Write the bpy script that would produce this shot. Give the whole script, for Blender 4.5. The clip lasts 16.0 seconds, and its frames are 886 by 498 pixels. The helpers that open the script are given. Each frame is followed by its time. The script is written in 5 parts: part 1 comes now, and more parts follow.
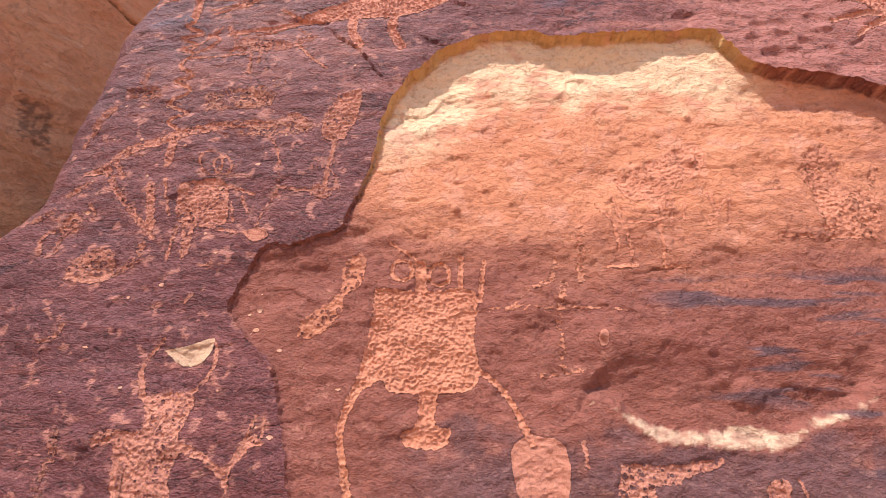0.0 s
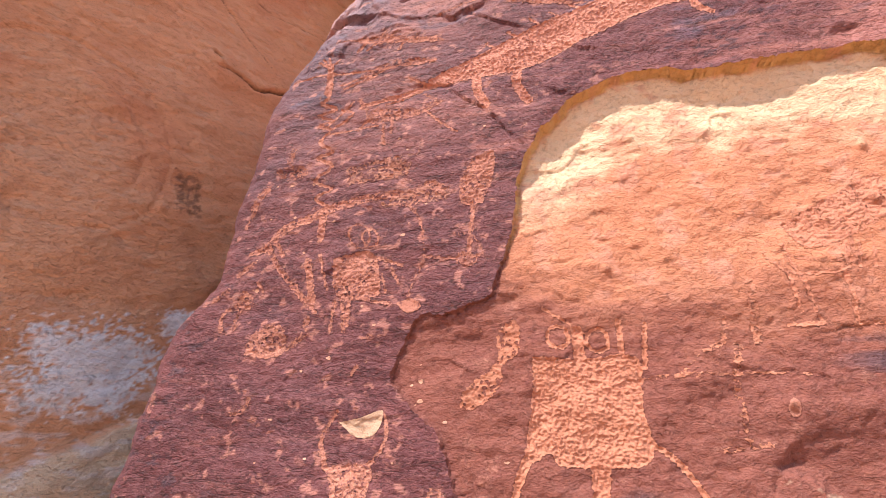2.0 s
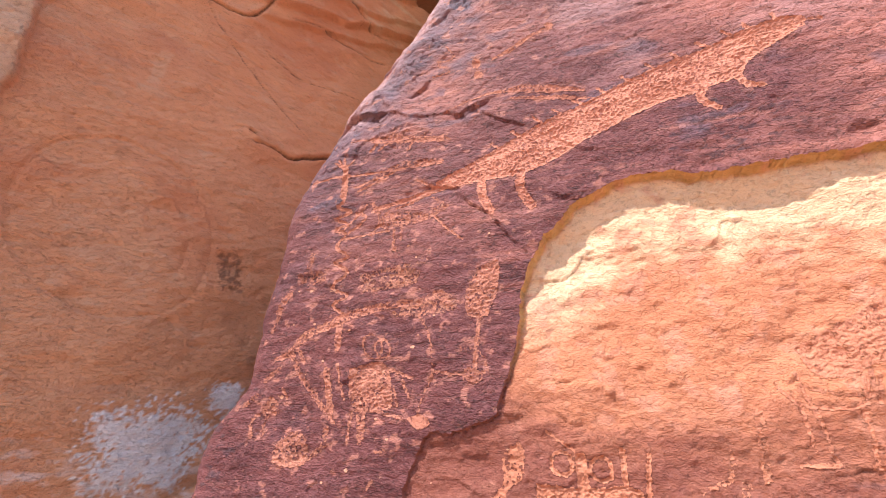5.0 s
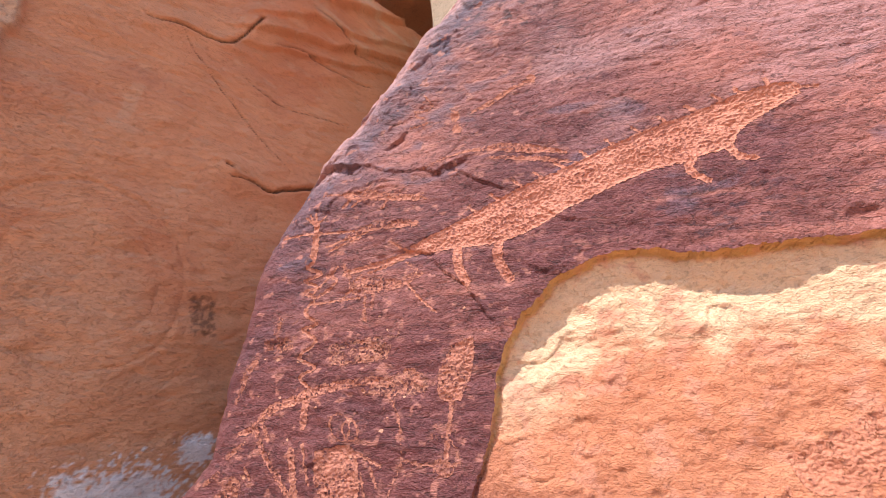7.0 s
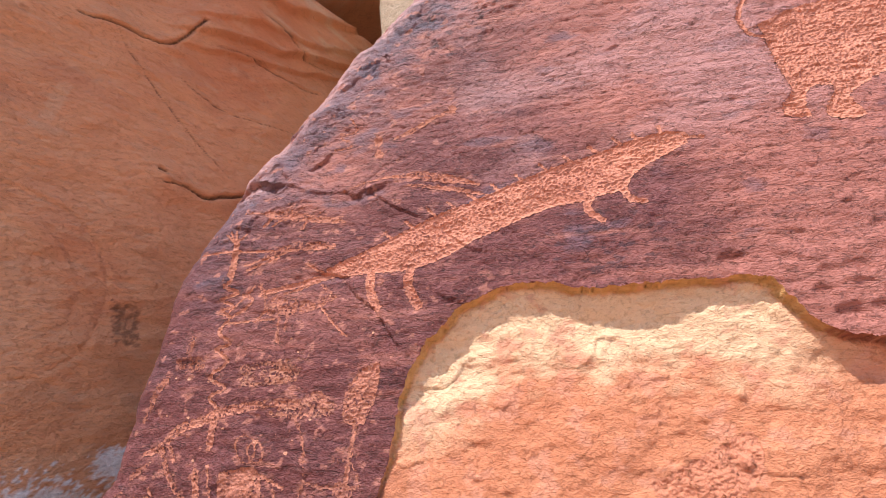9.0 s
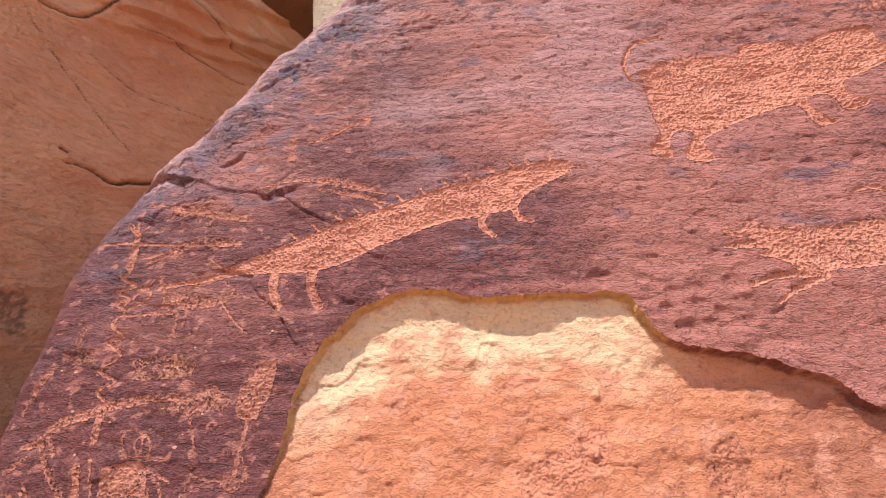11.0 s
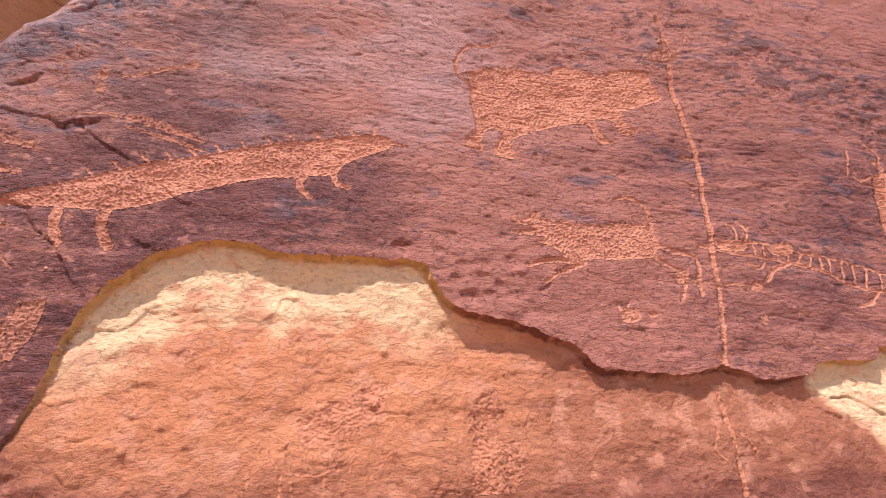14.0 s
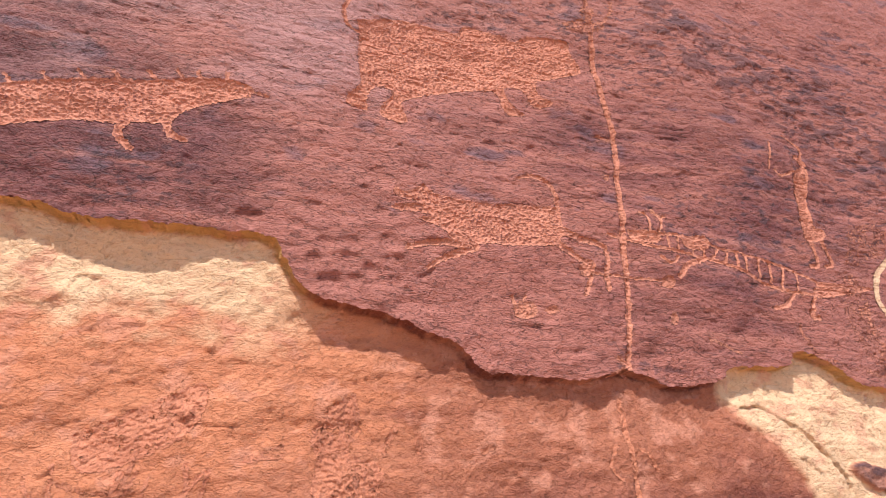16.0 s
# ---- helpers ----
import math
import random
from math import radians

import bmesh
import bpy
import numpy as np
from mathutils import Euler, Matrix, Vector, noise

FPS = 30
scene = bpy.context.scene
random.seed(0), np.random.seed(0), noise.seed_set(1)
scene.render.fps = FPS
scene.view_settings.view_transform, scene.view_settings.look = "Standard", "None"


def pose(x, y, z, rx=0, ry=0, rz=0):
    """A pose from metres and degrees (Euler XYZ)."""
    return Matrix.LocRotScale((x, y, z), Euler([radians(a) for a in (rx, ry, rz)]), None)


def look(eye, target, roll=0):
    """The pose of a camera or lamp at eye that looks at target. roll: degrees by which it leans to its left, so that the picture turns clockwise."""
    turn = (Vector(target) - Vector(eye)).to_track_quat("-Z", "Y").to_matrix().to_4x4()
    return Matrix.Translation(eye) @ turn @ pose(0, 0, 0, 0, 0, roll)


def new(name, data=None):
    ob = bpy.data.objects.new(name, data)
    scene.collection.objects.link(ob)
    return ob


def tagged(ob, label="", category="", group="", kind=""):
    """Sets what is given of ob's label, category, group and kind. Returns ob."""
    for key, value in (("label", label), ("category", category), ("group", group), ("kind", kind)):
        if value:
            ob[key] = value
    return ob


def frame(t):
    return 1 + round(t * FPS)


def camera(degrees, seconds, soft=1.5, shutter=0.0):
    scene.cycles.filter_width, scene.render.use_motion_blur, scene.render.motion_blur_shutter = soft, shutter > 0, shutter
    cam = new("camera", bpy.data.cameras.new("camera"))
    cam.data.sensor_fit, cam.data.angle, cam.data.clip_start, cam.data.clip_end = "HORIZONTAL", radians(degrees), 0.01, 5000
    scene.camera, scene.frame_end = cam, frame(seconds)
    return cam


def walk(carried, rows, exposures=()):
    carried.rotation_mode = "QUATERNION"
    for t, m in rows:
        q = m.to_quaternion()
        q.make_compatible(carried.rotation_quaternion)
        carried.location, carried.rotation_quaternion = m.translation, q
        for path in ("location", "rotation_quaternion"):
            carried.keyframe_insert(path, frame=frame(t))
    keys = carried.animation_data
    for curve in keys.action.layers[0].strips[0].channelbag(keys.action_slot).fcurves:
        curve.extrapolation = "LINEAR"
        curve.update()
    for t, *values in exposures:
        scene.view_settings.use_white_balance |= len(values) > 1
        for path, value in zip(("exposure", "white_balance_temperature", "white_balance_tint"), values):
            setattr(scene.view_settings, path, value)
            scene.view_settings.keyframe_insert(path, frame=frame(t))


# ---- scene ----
cam = camera(85.2, 16.0, soft=1.0)
METRES, EYE, TILT, LEAN, TURN = 1.6, 1.5, 22.0, 0.0, 0.0
ROWS = [
    (0.0, 0.0, 0.0, 0.0, 0.0, 0.0, 0.0),
    (0.5, -0.0171, 0.0021, 0.0245, 1.25, 0.0, 0.54),
    (1.0, -0.0447, 0.0071, 0.0393, 3.6, 0.07, 1.5),
    (1.5, -0.0675, -0.0011, 0.0653, 6.51, 0.18, 2.66),
    (2.0, -0.0859, -0.0098, 0.0933, 9.87, 0.39, 4.03),
    (2.5, -0.0737, -0.0097, 0.1133, 12.53, 0.61, 5.02),
    (3.0, -0.0575, -0.0135, 0.1394, 14.35, 0.77, 5.71),
    (3.5, -0.0476, -0.0292, 0.1774, 15.48, 0.89, 6.1),
    (4.0, -0.0263, -0.0373, 0.2104, 16.19, 0.94, 6.36),
    (6.5, 0.0258, 0.0344, 0.3433, 16.09, 0.89, 6.21),
    (7.0, 0.0381, 0.0471, 0.3719, 15.75, 0.84, 6.09),
    (7.5, 0.0605, 0.05, 0.39, 15.21, 0.78, 5.85),
    (8.0, 0.0817, 0.0524, 0.397, 14.39, 0.69, 5.52),
    (10.5, 0.177, 0.0124, 0.4226, 5.38, 0.02, 1.85),
    (11.0, 0.1875, 0.0002, 0.4184, 3.54, -0.06, 1.1),
    (11.5, 0.2206, -0.0074, 0.4157, 1.95, -0.08, 0.45),
    (12.0, 0.2382, -0.0132, 0.4112, 0.12, -0.13, -0.31),
    (12.5, 0.2427, -0.0279, 0.402, -1.03, -0.15, -0.77),
    (13.0, 0.2685, -0.0585, 0.4005, -3.6, -0.0, -1.92),
    (13.5, 0.2903, -0.0578, 0.3847, -7.93, 0.1, -3.7),
    (14.0, 0.2893, -0.05, 0.3655, -11.48, 0.34, -5.1),
    (14.5, 0.3067, -0.0526, 0.3664, -13.04, 0.39, -5.71),
    (15.0, 0.3545, -0.015, 0.3543, -14.5, 0.57, -6.29),
    (15.5, 0.3986, 0.0312, 0.3423, -16.38, 0.81, -7.06),
    (16.0, 0.4487, 0.0595, 0.3469, -17.17, 0.93, -7.33),
]
EXPOSURES = [(0.0, 0.68, 5950, 10), (2.0, 0.88, 5950, 10), (4.0, 0.97, 5950, 10), (7.0, 0.78, 5950, 10), (11.0, 0.6, 6050, 10), (14.0, 0.5, 6100, 10), (16.0, 0.43, 6150, 10)]
walk(cam, [(t, pose(0, 0, EYE, TILT, LEAN, TURN) @ pose(METRES * x, METRES * y, METRES * z, 90 + pitch, roll, yaw)) for t, x, y, z, yaw, pitch, roll in ROWS],
     exposures=EXPOSURES)

# ---- world, sun, exposure ----
SUN_FROM = Vector((-0.42, -0.56, 1.1)).normalized()
world = bpy.data.worlds.new("sky")
scene.world = world
world.use_nodes = True
sky = world.node_tree.nodes.new("ShaderNodeTexSky")
sky.sky_type, sky.sun_disc = "NISHITA", False
sky.sun_elevation = math.asin(SUN_FROM.z)
sky.sun_rotation = math.atan2(SUN_FROM.x, SUN_FROM.y)
background = world.node_tree.nodes["Background"]
background.inputs["Strength"].default_value = 0.165
world.node_tree.links.new(sky.outputs[0], background.inputs["Color"])
sun = new("sun", bpy.data.lights.new("sun", "SUN"))
sun.data.energy, sun.data.angle, sun.data.color = 4.7, radians(0.8), (1.0, 0.95, 0.87)
sun.matrix_world = look(SUN_FROM * 20, (0, 0, 0))


# ---- noise and shape arithmetic ----
def table(seed):
    return np.random.RandomState(seed).permutation(256)


def perlin(x, y, seed=0):
    """Gradient noise, about -0.7 to 0.7."""
    perm = table(seed)
    way_x, way_y = np.cos(perm * (2 * np.pi / 256)), np.sin(perm * (2 * np.pi / 256))
    xi, yi = np.floor(x).astype(np.int32), np.floor(y).astype(np.int32)
    xf, yf = x - xi, y - yi
    u, v = xf * xf * xf * (xf * (xf * 6 - 15) + 10), yf * yf * yf * (yf * (yf * 6 - 15) + 10)

    def corner(i, j):
        k = (perm[(xi + i) & 255] + yi + j) & 255
        return way_x[k] * (xf - i) + way_y[k] * (yf - j)
    low = corner(0, 0) * (1 - u) + corner(1, 0) * u
    high = corner(0, 1) * (1 - u) + corner(1, 1) * u
    return low * (1 - v) + high * v


def fbm(x, y, octaves=4, seed=0, gain=0.5):
    out, size = 0.0, 1.0
    for k in range(octaves):
        out = out + size * perlin(x * 2 ** k + 17.3 * k, y * 2 ** k - 9.1 * k, seed + k)
        size *= gain
    return out


def cells(x, y, seed=0):
    """Distance to the nearest of jittered lattice points, and that point's random value."""
    perm = table(seed)
    xi, yi = np.floor(x).astype(int), np.floor(y).astype(int)
    best, value = np.full(x.shape, 9.0), np.zeros(x.shape)
    for i in (-1, 0, 1):
        for j in (-1, 0, 1):
            a = perm[(perm[(xi + i) & 255] + yi + j) & 255]
            b = perm[(a + 71) & 255]
            d = np.hypot(xi + i + a / 256 - x, yi + j + b / 256 - y)
            near = d < best
            best, value = np.where(near, d, best), np.where(near, perm[(b + 13) & 255] / 256, value)
    return best, value


def ramp(x, a, b):
    t = np.clip((x - a) / (b - a), 0, 1)
    return t * t * (3 - 2 * t)


def smooth_line(points, steps=4):
    """A rounded line through a few points (and widths)."""
    p = np.array(points, float)
    p = np.vstack([2 * p[0] - p[1], p, 2 * p[-1] - p[-2]])
    out = []
    for i in range(1, len(p) - 2):
        for t in np.arange(steps) / steps:
            a, b, c, d = p[i - 1], p[i], p[i + 1], p[i + 2]
            out.append(0.5 * (2 * b + (c - a) * t + (2 * a - 5 * b + 4 * c - d) * t * t + (3 * b - a - 3 * c + d) * t ** 3))
    out.append(p[-2])
    return np.array(out)


def line_distance(x, y, line):
    """Distance to a line of (x, y) or (x, y, half width) points, less its half width."""
    out = np.full(x.shape, 9.0)
    for a, b in zip(line[:-1], line[1:]):
        ex, ey = b[0] - a[0], b[1] - a[1]
        t = np.clip(((x - a[0]) * ex + (y - a[1]) * ey) / (ex * ex + ey * ey + 1e-12), 0, 1)
        d = np.hypot(x - a[0] - t * ex, y - a[1] - t * ey)
        if len(a) > 2:
            d = d - (a[2] + t * (b[2] - a[2]))
        out = np.minimum(out, d)
    return out


def area_distance(x, y, line):
    """Signed distance to a closed outline, negative inside."""
    ring = np.vstack([line, line[:1]])
    inside = np.zeros(x.shape, bool)
    for a, b in zip(ring[:-1], ring[1:]):
        cross = (a[1] > y) != (b[1] > y)
        inside ^= cross & (x < (b[0] - a[0]) * (y - a[1]) / (b[1] - a[1] + 1e-12) + a[0])
    d = line_distance(x, y, ring[:, :2])
    return np.where(inside, -d, d)


def near_box(x, z, line, margin):
    """Rows and columns of a lattice round a line, as slices."""
    (x0, z0), (x1, z1) = line[:, :2].min(0) - margin, line[:, :2].max(0) + margin
    i0, i1 = np.searchsorted(x, (x0, x1))
    j0, j1 = np.searchsorted(z, (z0, z1))
    return slice(j0, j1), slice(i0, i1)


# ---- materials ----
def rock(name, tones, mottle, grain, bump, rough=0.85, bedding=6.0, flecks=None, gloss=0.25, layers=0.4, speck=0.4, lines=0.2, flat=2.5):
    """A sandstone surface. tones: base colour, then (attribute, colour) laid over it in turn."""
    mat = bpy.data.materials.new(name)
    mat.use_nodes = True
    nodes, links = mat.node_tree.nodes, mat.node_tree.links
    shader = nodes["Principled BSDF"]

    def noise_at(scale, detail, stretch, roughness=0.6):
        tc, mp, nz = nodes.new("ShaderNodeNewGeometry"), nodes.new("ShaderNodeMapping"), nodes.new("ShaderNodeTexNoise")
        mp.inputs["Scale"].default_value = stretch
        nz.inputs["Scale"].default_value, nz.inputs["Detail"].default_value, nz.inputs["Roughness"].default_value = scale, detail, roughness
        links.new(tc.outputs["Position"], mp.inputs["Vector"])
        links.new(mp.outputs["Vector"], nz.inputs["Vector"])
        return nz.outputs["Fac"]

    def spread(value, a, b, c=0.0, d=1.0):
        m = nodes.new("ShaderNodeMapRange")
        for key, number in zip(("From Min", "From Max", "To Min", "To Max"), (a, b, c, d)):
            m.inputs[key].default_value = number
        links.new(value, m.inputs["Value"])
        return m.outputs[0]

    def mixed(a, b, fac, kind="MIX"):
        m = nodes.new("ShaderNodeMix")
        m.data_type, m.blend_type = "RGBA", kind
        for socket, given in ((m.inputs[6], a), (m.inputs[7], b), (m.inputs[0], fac)):
            if isinstance(given, (tuple, list)):
                socket.default_value = (*given, 1)
            elif isinstance(given, float):
                socket.default_value = given
            else:
                links.new(given, socket)
        return m.outputs[2]

    def maths(kind, a, b):
        m = nodes.new("ShaderNodeMath")
        m.operation = kind
        for socket, given in zip(m.inputs, (a, b)):
            if isinstance(given, (int, float)):
                socket.default_value = given
            else:
                links.new(given, socket)
        return m.outputs[0]
    broad = noise_at(5, 5, (1, 1, 1.6))
    beds = noise_at(bedding, 6, (1, 1, 5), 0.65)
    laminae = noise_at(24, 5, (1, 1, flat), 0.65)
    fine = noise_at(75, 5, (1, 1, 1.3), 0.75)
    grit = noise_at(330, 4, (1, 1, 1.5), 0.75)
    warp, grains = nodes.new("ShaderNodeMapping"), nodes.new("ShaderNodeTexVoronoi")
    warp.inputs["Scale"].default_value = (1, 1, 1.7)
    grains.inputs["Scale"].default_value = 150
    links.new(nodes.new("ShaderNodeNewGeometry").outputs["Position"], warp.inputs["Vector"])
    shift = nodes.new("ShaderNodeVectorMath")
    shift.operation = "ADD"
    links.new(warp.outputs["Vector"], shift.inputs[0])
    sway = nodes.new("ShaderNodeVectorMath")
    sway.operation = "SCALE"
    sway.inputs["Scale"].default_value = 0.02
    swirl = nodes.new("ShaderNodeTexNoise")
    swirl.inputs["Scale"].default_value = 60
    links.new(swirl.outputs["Color"], sway.inputs[0])
    links.new(sway.outputs[0], shift.inputs[1])
    links.new(shift.outputs[0], grains.inputs["Vector"])
    grain_relief = grains.outputs["Distance"]
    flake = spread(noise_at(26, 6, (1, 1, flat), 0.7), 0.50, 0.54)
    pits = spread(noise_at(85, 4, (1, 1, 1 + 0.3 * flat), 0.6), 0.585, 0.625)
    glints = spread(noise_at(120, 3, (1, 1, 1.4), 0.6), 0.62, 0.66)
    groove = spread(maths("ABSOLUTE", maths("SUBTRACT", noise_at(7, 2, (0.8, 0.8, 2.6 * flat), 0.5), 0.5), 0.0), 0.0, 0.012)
    ledge = spread(noise_at(15, 3, (0.9, 0.9, 1.4 * flat), 0.55), 0.49, 0.52)
    colour = tones[0]
    colour = mixed(colour, tones[1], spread(broad, 0.35, 0.68))
    for attribute, shade in tones[2:]:
        at = nodes.new("ShaderNodeAttribute")
        at.attribute_name = attribute
        fac = spread(maths("ADD", at.outputs["Fac"], maths("MULTIPLY", maths("SUBTRACT", fine, 0.5), 0.6)), 0.1, 0.9)
        colour = mixed(colour, shade, fac)
    colour = mixed(colour, mixed(colour, mottle, 0.6), spread(beds, 0.5, 0.72, 0.0, layers))
    colour = mixed(colour, mixed(colour, mottle, 0.7), spread(laminae, 0.53, 0.66, 0.0, layers * 0.7))
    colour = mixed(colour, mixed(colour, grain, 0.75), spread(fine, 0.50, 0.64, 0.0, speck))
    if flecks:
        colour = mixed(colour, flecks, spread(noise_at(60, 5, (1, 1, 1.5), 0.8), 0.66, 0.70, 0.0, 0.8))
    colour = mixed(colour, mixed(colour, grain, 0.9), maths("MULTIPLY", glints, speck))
    # shade in the grooves and pits is painted into the base colour
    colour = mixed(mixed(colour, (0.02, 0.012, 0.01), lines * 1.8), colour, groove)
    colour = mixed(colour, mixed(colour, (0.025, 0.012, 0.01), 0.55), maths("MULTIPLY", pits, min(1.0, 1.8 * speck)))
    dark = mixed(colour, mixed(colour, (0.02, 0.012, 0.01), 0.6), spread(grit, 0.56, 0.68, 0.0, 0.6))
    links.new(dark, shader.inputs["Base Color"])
    links.new(spread(fine, 0.3, 0.7, rough - 0.12, rough + 0.1), shader.inputs["Roughness"])
    shader.inputs["Specular IOR Level"].default_value = gloss
    bedded = maths("MULTIPLY", maths("ADD", groove, maths("MULTIPLY", ledge, 0.6)), lines)
    relief = maths("ADD", maths("ADD", maths("ADD", bedded, maths("MULTIPLY", fine, 0.7)), maths("MULTIPLY", grain_relief, 0.35)), maths("ADD", maths("MULTIPLY", laminae, layers * 0.4), maths("ADD", maths("MULTIPLY", grit, 0.25), maths("MULTIPLY", maths("SUBTRACT", flake, pits), 0.28))))
    bm_node = nodes.new("ShaderNodeBump")
    bm_node.inputs["Strength"].default_value, bm_node.inputs["Distance"].default_value = 1.0, bump
    links.new(relief, bm_node.inputs["Height"])
    links.new(bm_node.outputs["Normal"], shader.inputs["Normal"])
    return mat


# varnish tones include a pale pink standing for reflected sky
varnished = rock("desert_varnish", [(0.125, 0.038, 0.038), (0.180, 0.057, 0.053), ("rust", (0.375, 0.138, 0.103)), ("blue", (0.12, 0.080, 0.105)), ("painted_sheen", (0.46, 0.25, 0.235)),
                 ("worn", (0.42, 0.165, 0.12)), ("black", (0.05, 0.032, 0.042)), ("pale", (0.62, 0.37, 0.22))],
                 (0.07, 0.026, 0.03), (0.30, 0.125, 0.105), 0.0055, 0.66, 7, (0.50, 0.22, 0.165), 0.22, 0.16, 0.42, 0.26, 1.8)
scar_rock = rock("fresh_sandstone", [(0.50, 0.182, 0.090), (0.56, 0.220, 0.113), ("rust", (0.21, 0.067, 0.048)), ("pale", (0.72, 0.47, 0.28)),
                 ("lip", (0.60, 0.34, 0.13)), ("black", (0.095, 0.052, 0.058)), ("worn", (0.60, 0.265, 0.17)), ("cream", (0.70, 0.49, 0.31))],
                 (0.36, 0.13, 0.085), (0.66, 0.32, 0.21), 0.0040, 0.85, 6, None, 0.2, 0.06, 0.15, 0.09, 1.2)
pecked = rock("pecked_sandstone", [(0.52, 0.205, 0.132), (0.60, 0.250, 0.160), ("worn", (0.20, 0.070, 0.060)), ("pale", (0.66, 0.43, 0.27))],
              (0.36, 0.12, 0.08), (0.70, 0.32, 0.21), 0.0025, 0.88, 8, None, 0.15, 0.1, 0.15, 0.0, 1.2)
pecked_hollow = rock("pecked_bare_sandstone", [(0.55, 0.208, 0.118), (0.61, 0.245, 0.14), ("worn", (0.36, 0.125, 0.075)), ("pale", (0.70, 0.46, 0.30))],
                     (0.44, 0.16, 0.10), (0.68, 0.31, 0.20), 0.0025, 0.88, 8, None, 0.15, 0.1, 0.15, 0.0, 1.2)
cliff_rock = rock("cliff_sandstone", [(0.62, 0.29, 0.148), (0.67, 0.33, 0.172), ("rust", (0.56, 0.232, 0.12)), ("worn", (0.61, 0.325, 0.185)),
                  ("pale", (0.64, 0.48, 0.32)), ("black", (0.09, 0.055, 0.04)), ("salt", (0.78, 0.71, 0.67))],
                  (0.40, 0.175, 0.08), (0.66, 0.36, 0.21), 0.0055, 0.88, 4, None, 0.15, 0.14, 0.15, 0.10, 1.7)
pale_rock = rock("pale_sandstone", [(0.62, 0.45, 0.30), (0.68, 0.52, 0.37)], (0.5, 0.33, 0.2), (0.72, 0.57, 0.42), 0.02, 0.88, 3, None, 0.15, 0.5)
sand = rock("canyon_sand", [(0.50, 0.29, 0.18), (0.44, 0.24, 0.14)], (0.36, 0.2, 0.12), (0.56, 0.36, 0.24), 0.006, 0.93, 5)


def sheet(name, points, keep, material, parent, attributes=(), label=""):
    """A mesh from a lattice of points (rows, columns, 3); keep: which of its cells are used."""
    rows, cols = points.shape[:2]
    index = np.arange(rows * cols).reshape(rows, cols)
    quads = np.stack([index[:-1, :-1], index[:-1, 1:], index[1:, 1:], index[1:, :-1]], -1)[keep]
    used, flat = np.unique(quads, return_inverse=True)
    mesh = bpy.data.meshes.new(name)
    mesh.vertices.add(len(used))
    mesh.vertices.foreach_set("co", points.reshape(-1, 3)[used].astype(np.float32).ravel())
    mesh.loops.add(quads.size)
    mesh.loops.foreach_set("vertex_index", flat.ravel().astype(np.int32))
    mesh.polygons.add(len(quads))
    mesh.polygons.foreach_set("loop_start", np.arange(0, quads.size, 4, dtype=np.int32))
    mesh.polygons.foreach_set("use_smooth", np.ones(len(quads), bool))
    mesh.update(calc_edges=True)
    for key, values in attributes:
        mesh.attributes.new(key, "FLOAT", "POINT").data.foreach_set("value", values.ravel()[used].astype(np.float32))
    mesh.materials.append(material)
    ob = new(name, mesh)
    ob.parent = parent
    if label:
        tagged(ob, label)
    return ob


# ---- the engravings: outlines, strokes with half widths, and how worn, sparse or pale they are ----
ENGRAVINGS = []


def engrave(name, label, worn=0.3, sparse=0.0, pale=0.0, flake=0):
    ENGRAVINGS.append((name, label, [], [], worn, sparse, pale, flake))


def area(*outline):
    ENGRAVINGS[-1][2].append(smooth_line(outline + outline[:1], 3)[:-1])


def stroke(*line):
    ENGRAVINGS[-1][3].append(smooth_line(line, 3))


engrave("bear_engraving", "broad pecked bear shape with a curled tail")
area((0.804, 3.153), (0.931, 3.214), (1.103, 3.217), (1.137, 3.261), (1.262, 3.243), (1.292, 3.226), (1.342, 3.262), (1.47, 3.267), (1.483, 3.221), (1.519, 3.171), (1.504, 3.144), (1.439, 3.115), (1.357, 3.076), (1.368, 3.024), (1.407, 3.009), (1.374, 2.984), (1.336, 2.99), (1.307, 3.037), (1.249, 3.029), (1.269, 2.974), (1.313, 2.947), (1.267, 2.933), (1.24, 2.95), (1.213, 3.01), (1.078, 2.975), (0.973, 2.92), (0.94, 2.888), (0.96, 2.835), (0.897, 2.833), (0.886, 2.865), (0.917, 2.921), (0.871, 2.933), (0.849, 2.885), (0.852, 2.847), (0.798, 2.858), (0.802, 2.892), (0.83, 2.934), (0.816, 3.025), (0.816, 3.109))
stroke((0.899, 3.307, 0.0061), (0.816, 3.276, 0.0061), (0.776, 3.221, 0.0061), (0.767, 3.165, 0.0061), (0.792, 3.12, 0.0053), (0.834, 3.119, 0.0061))
engrave("lizard_engraving", "long pecked lizard with short spines on its back", worn=0.5)
area((-0.377, 2.569), (-0.227, 2.627), (-0.075, 2.689), (0.082, 2.739), (0.241, 2.79), (0.403, 2.832), (0.517, 2.847), (0.573, 2.842), (0.572, 2.812), (0.515, 2.783), (0.443, 2.748), (0.415, 2.708), (0.309, 2.689), (0.23, 2.679), (0.091, 2.63), (0.031, 2.606), (-0.059, 2.566), (-0.15, 2.546), (-0.245, 2.547), (-0.34, 2.548))
stroke((-0.238, 2.555, 0.0126), (-0.236, 2.498, 0.0126), (-0.214, 2.451, 0.0119))
stroke((-0.125, 2.57, 0.0126), (-0.133, 2.505, 0.0126), (-0.108, 2.453, 0.0126))
stroke((0.411, 2.713, 0.0112), (0.426, 2.678, 0.0089), (0.457, 2.669, 0.0067))
stroke((0.335, 2.703, 0.0126), (0.325, 2.663, 0.0089), (0.357, 2.629, 0.0067))
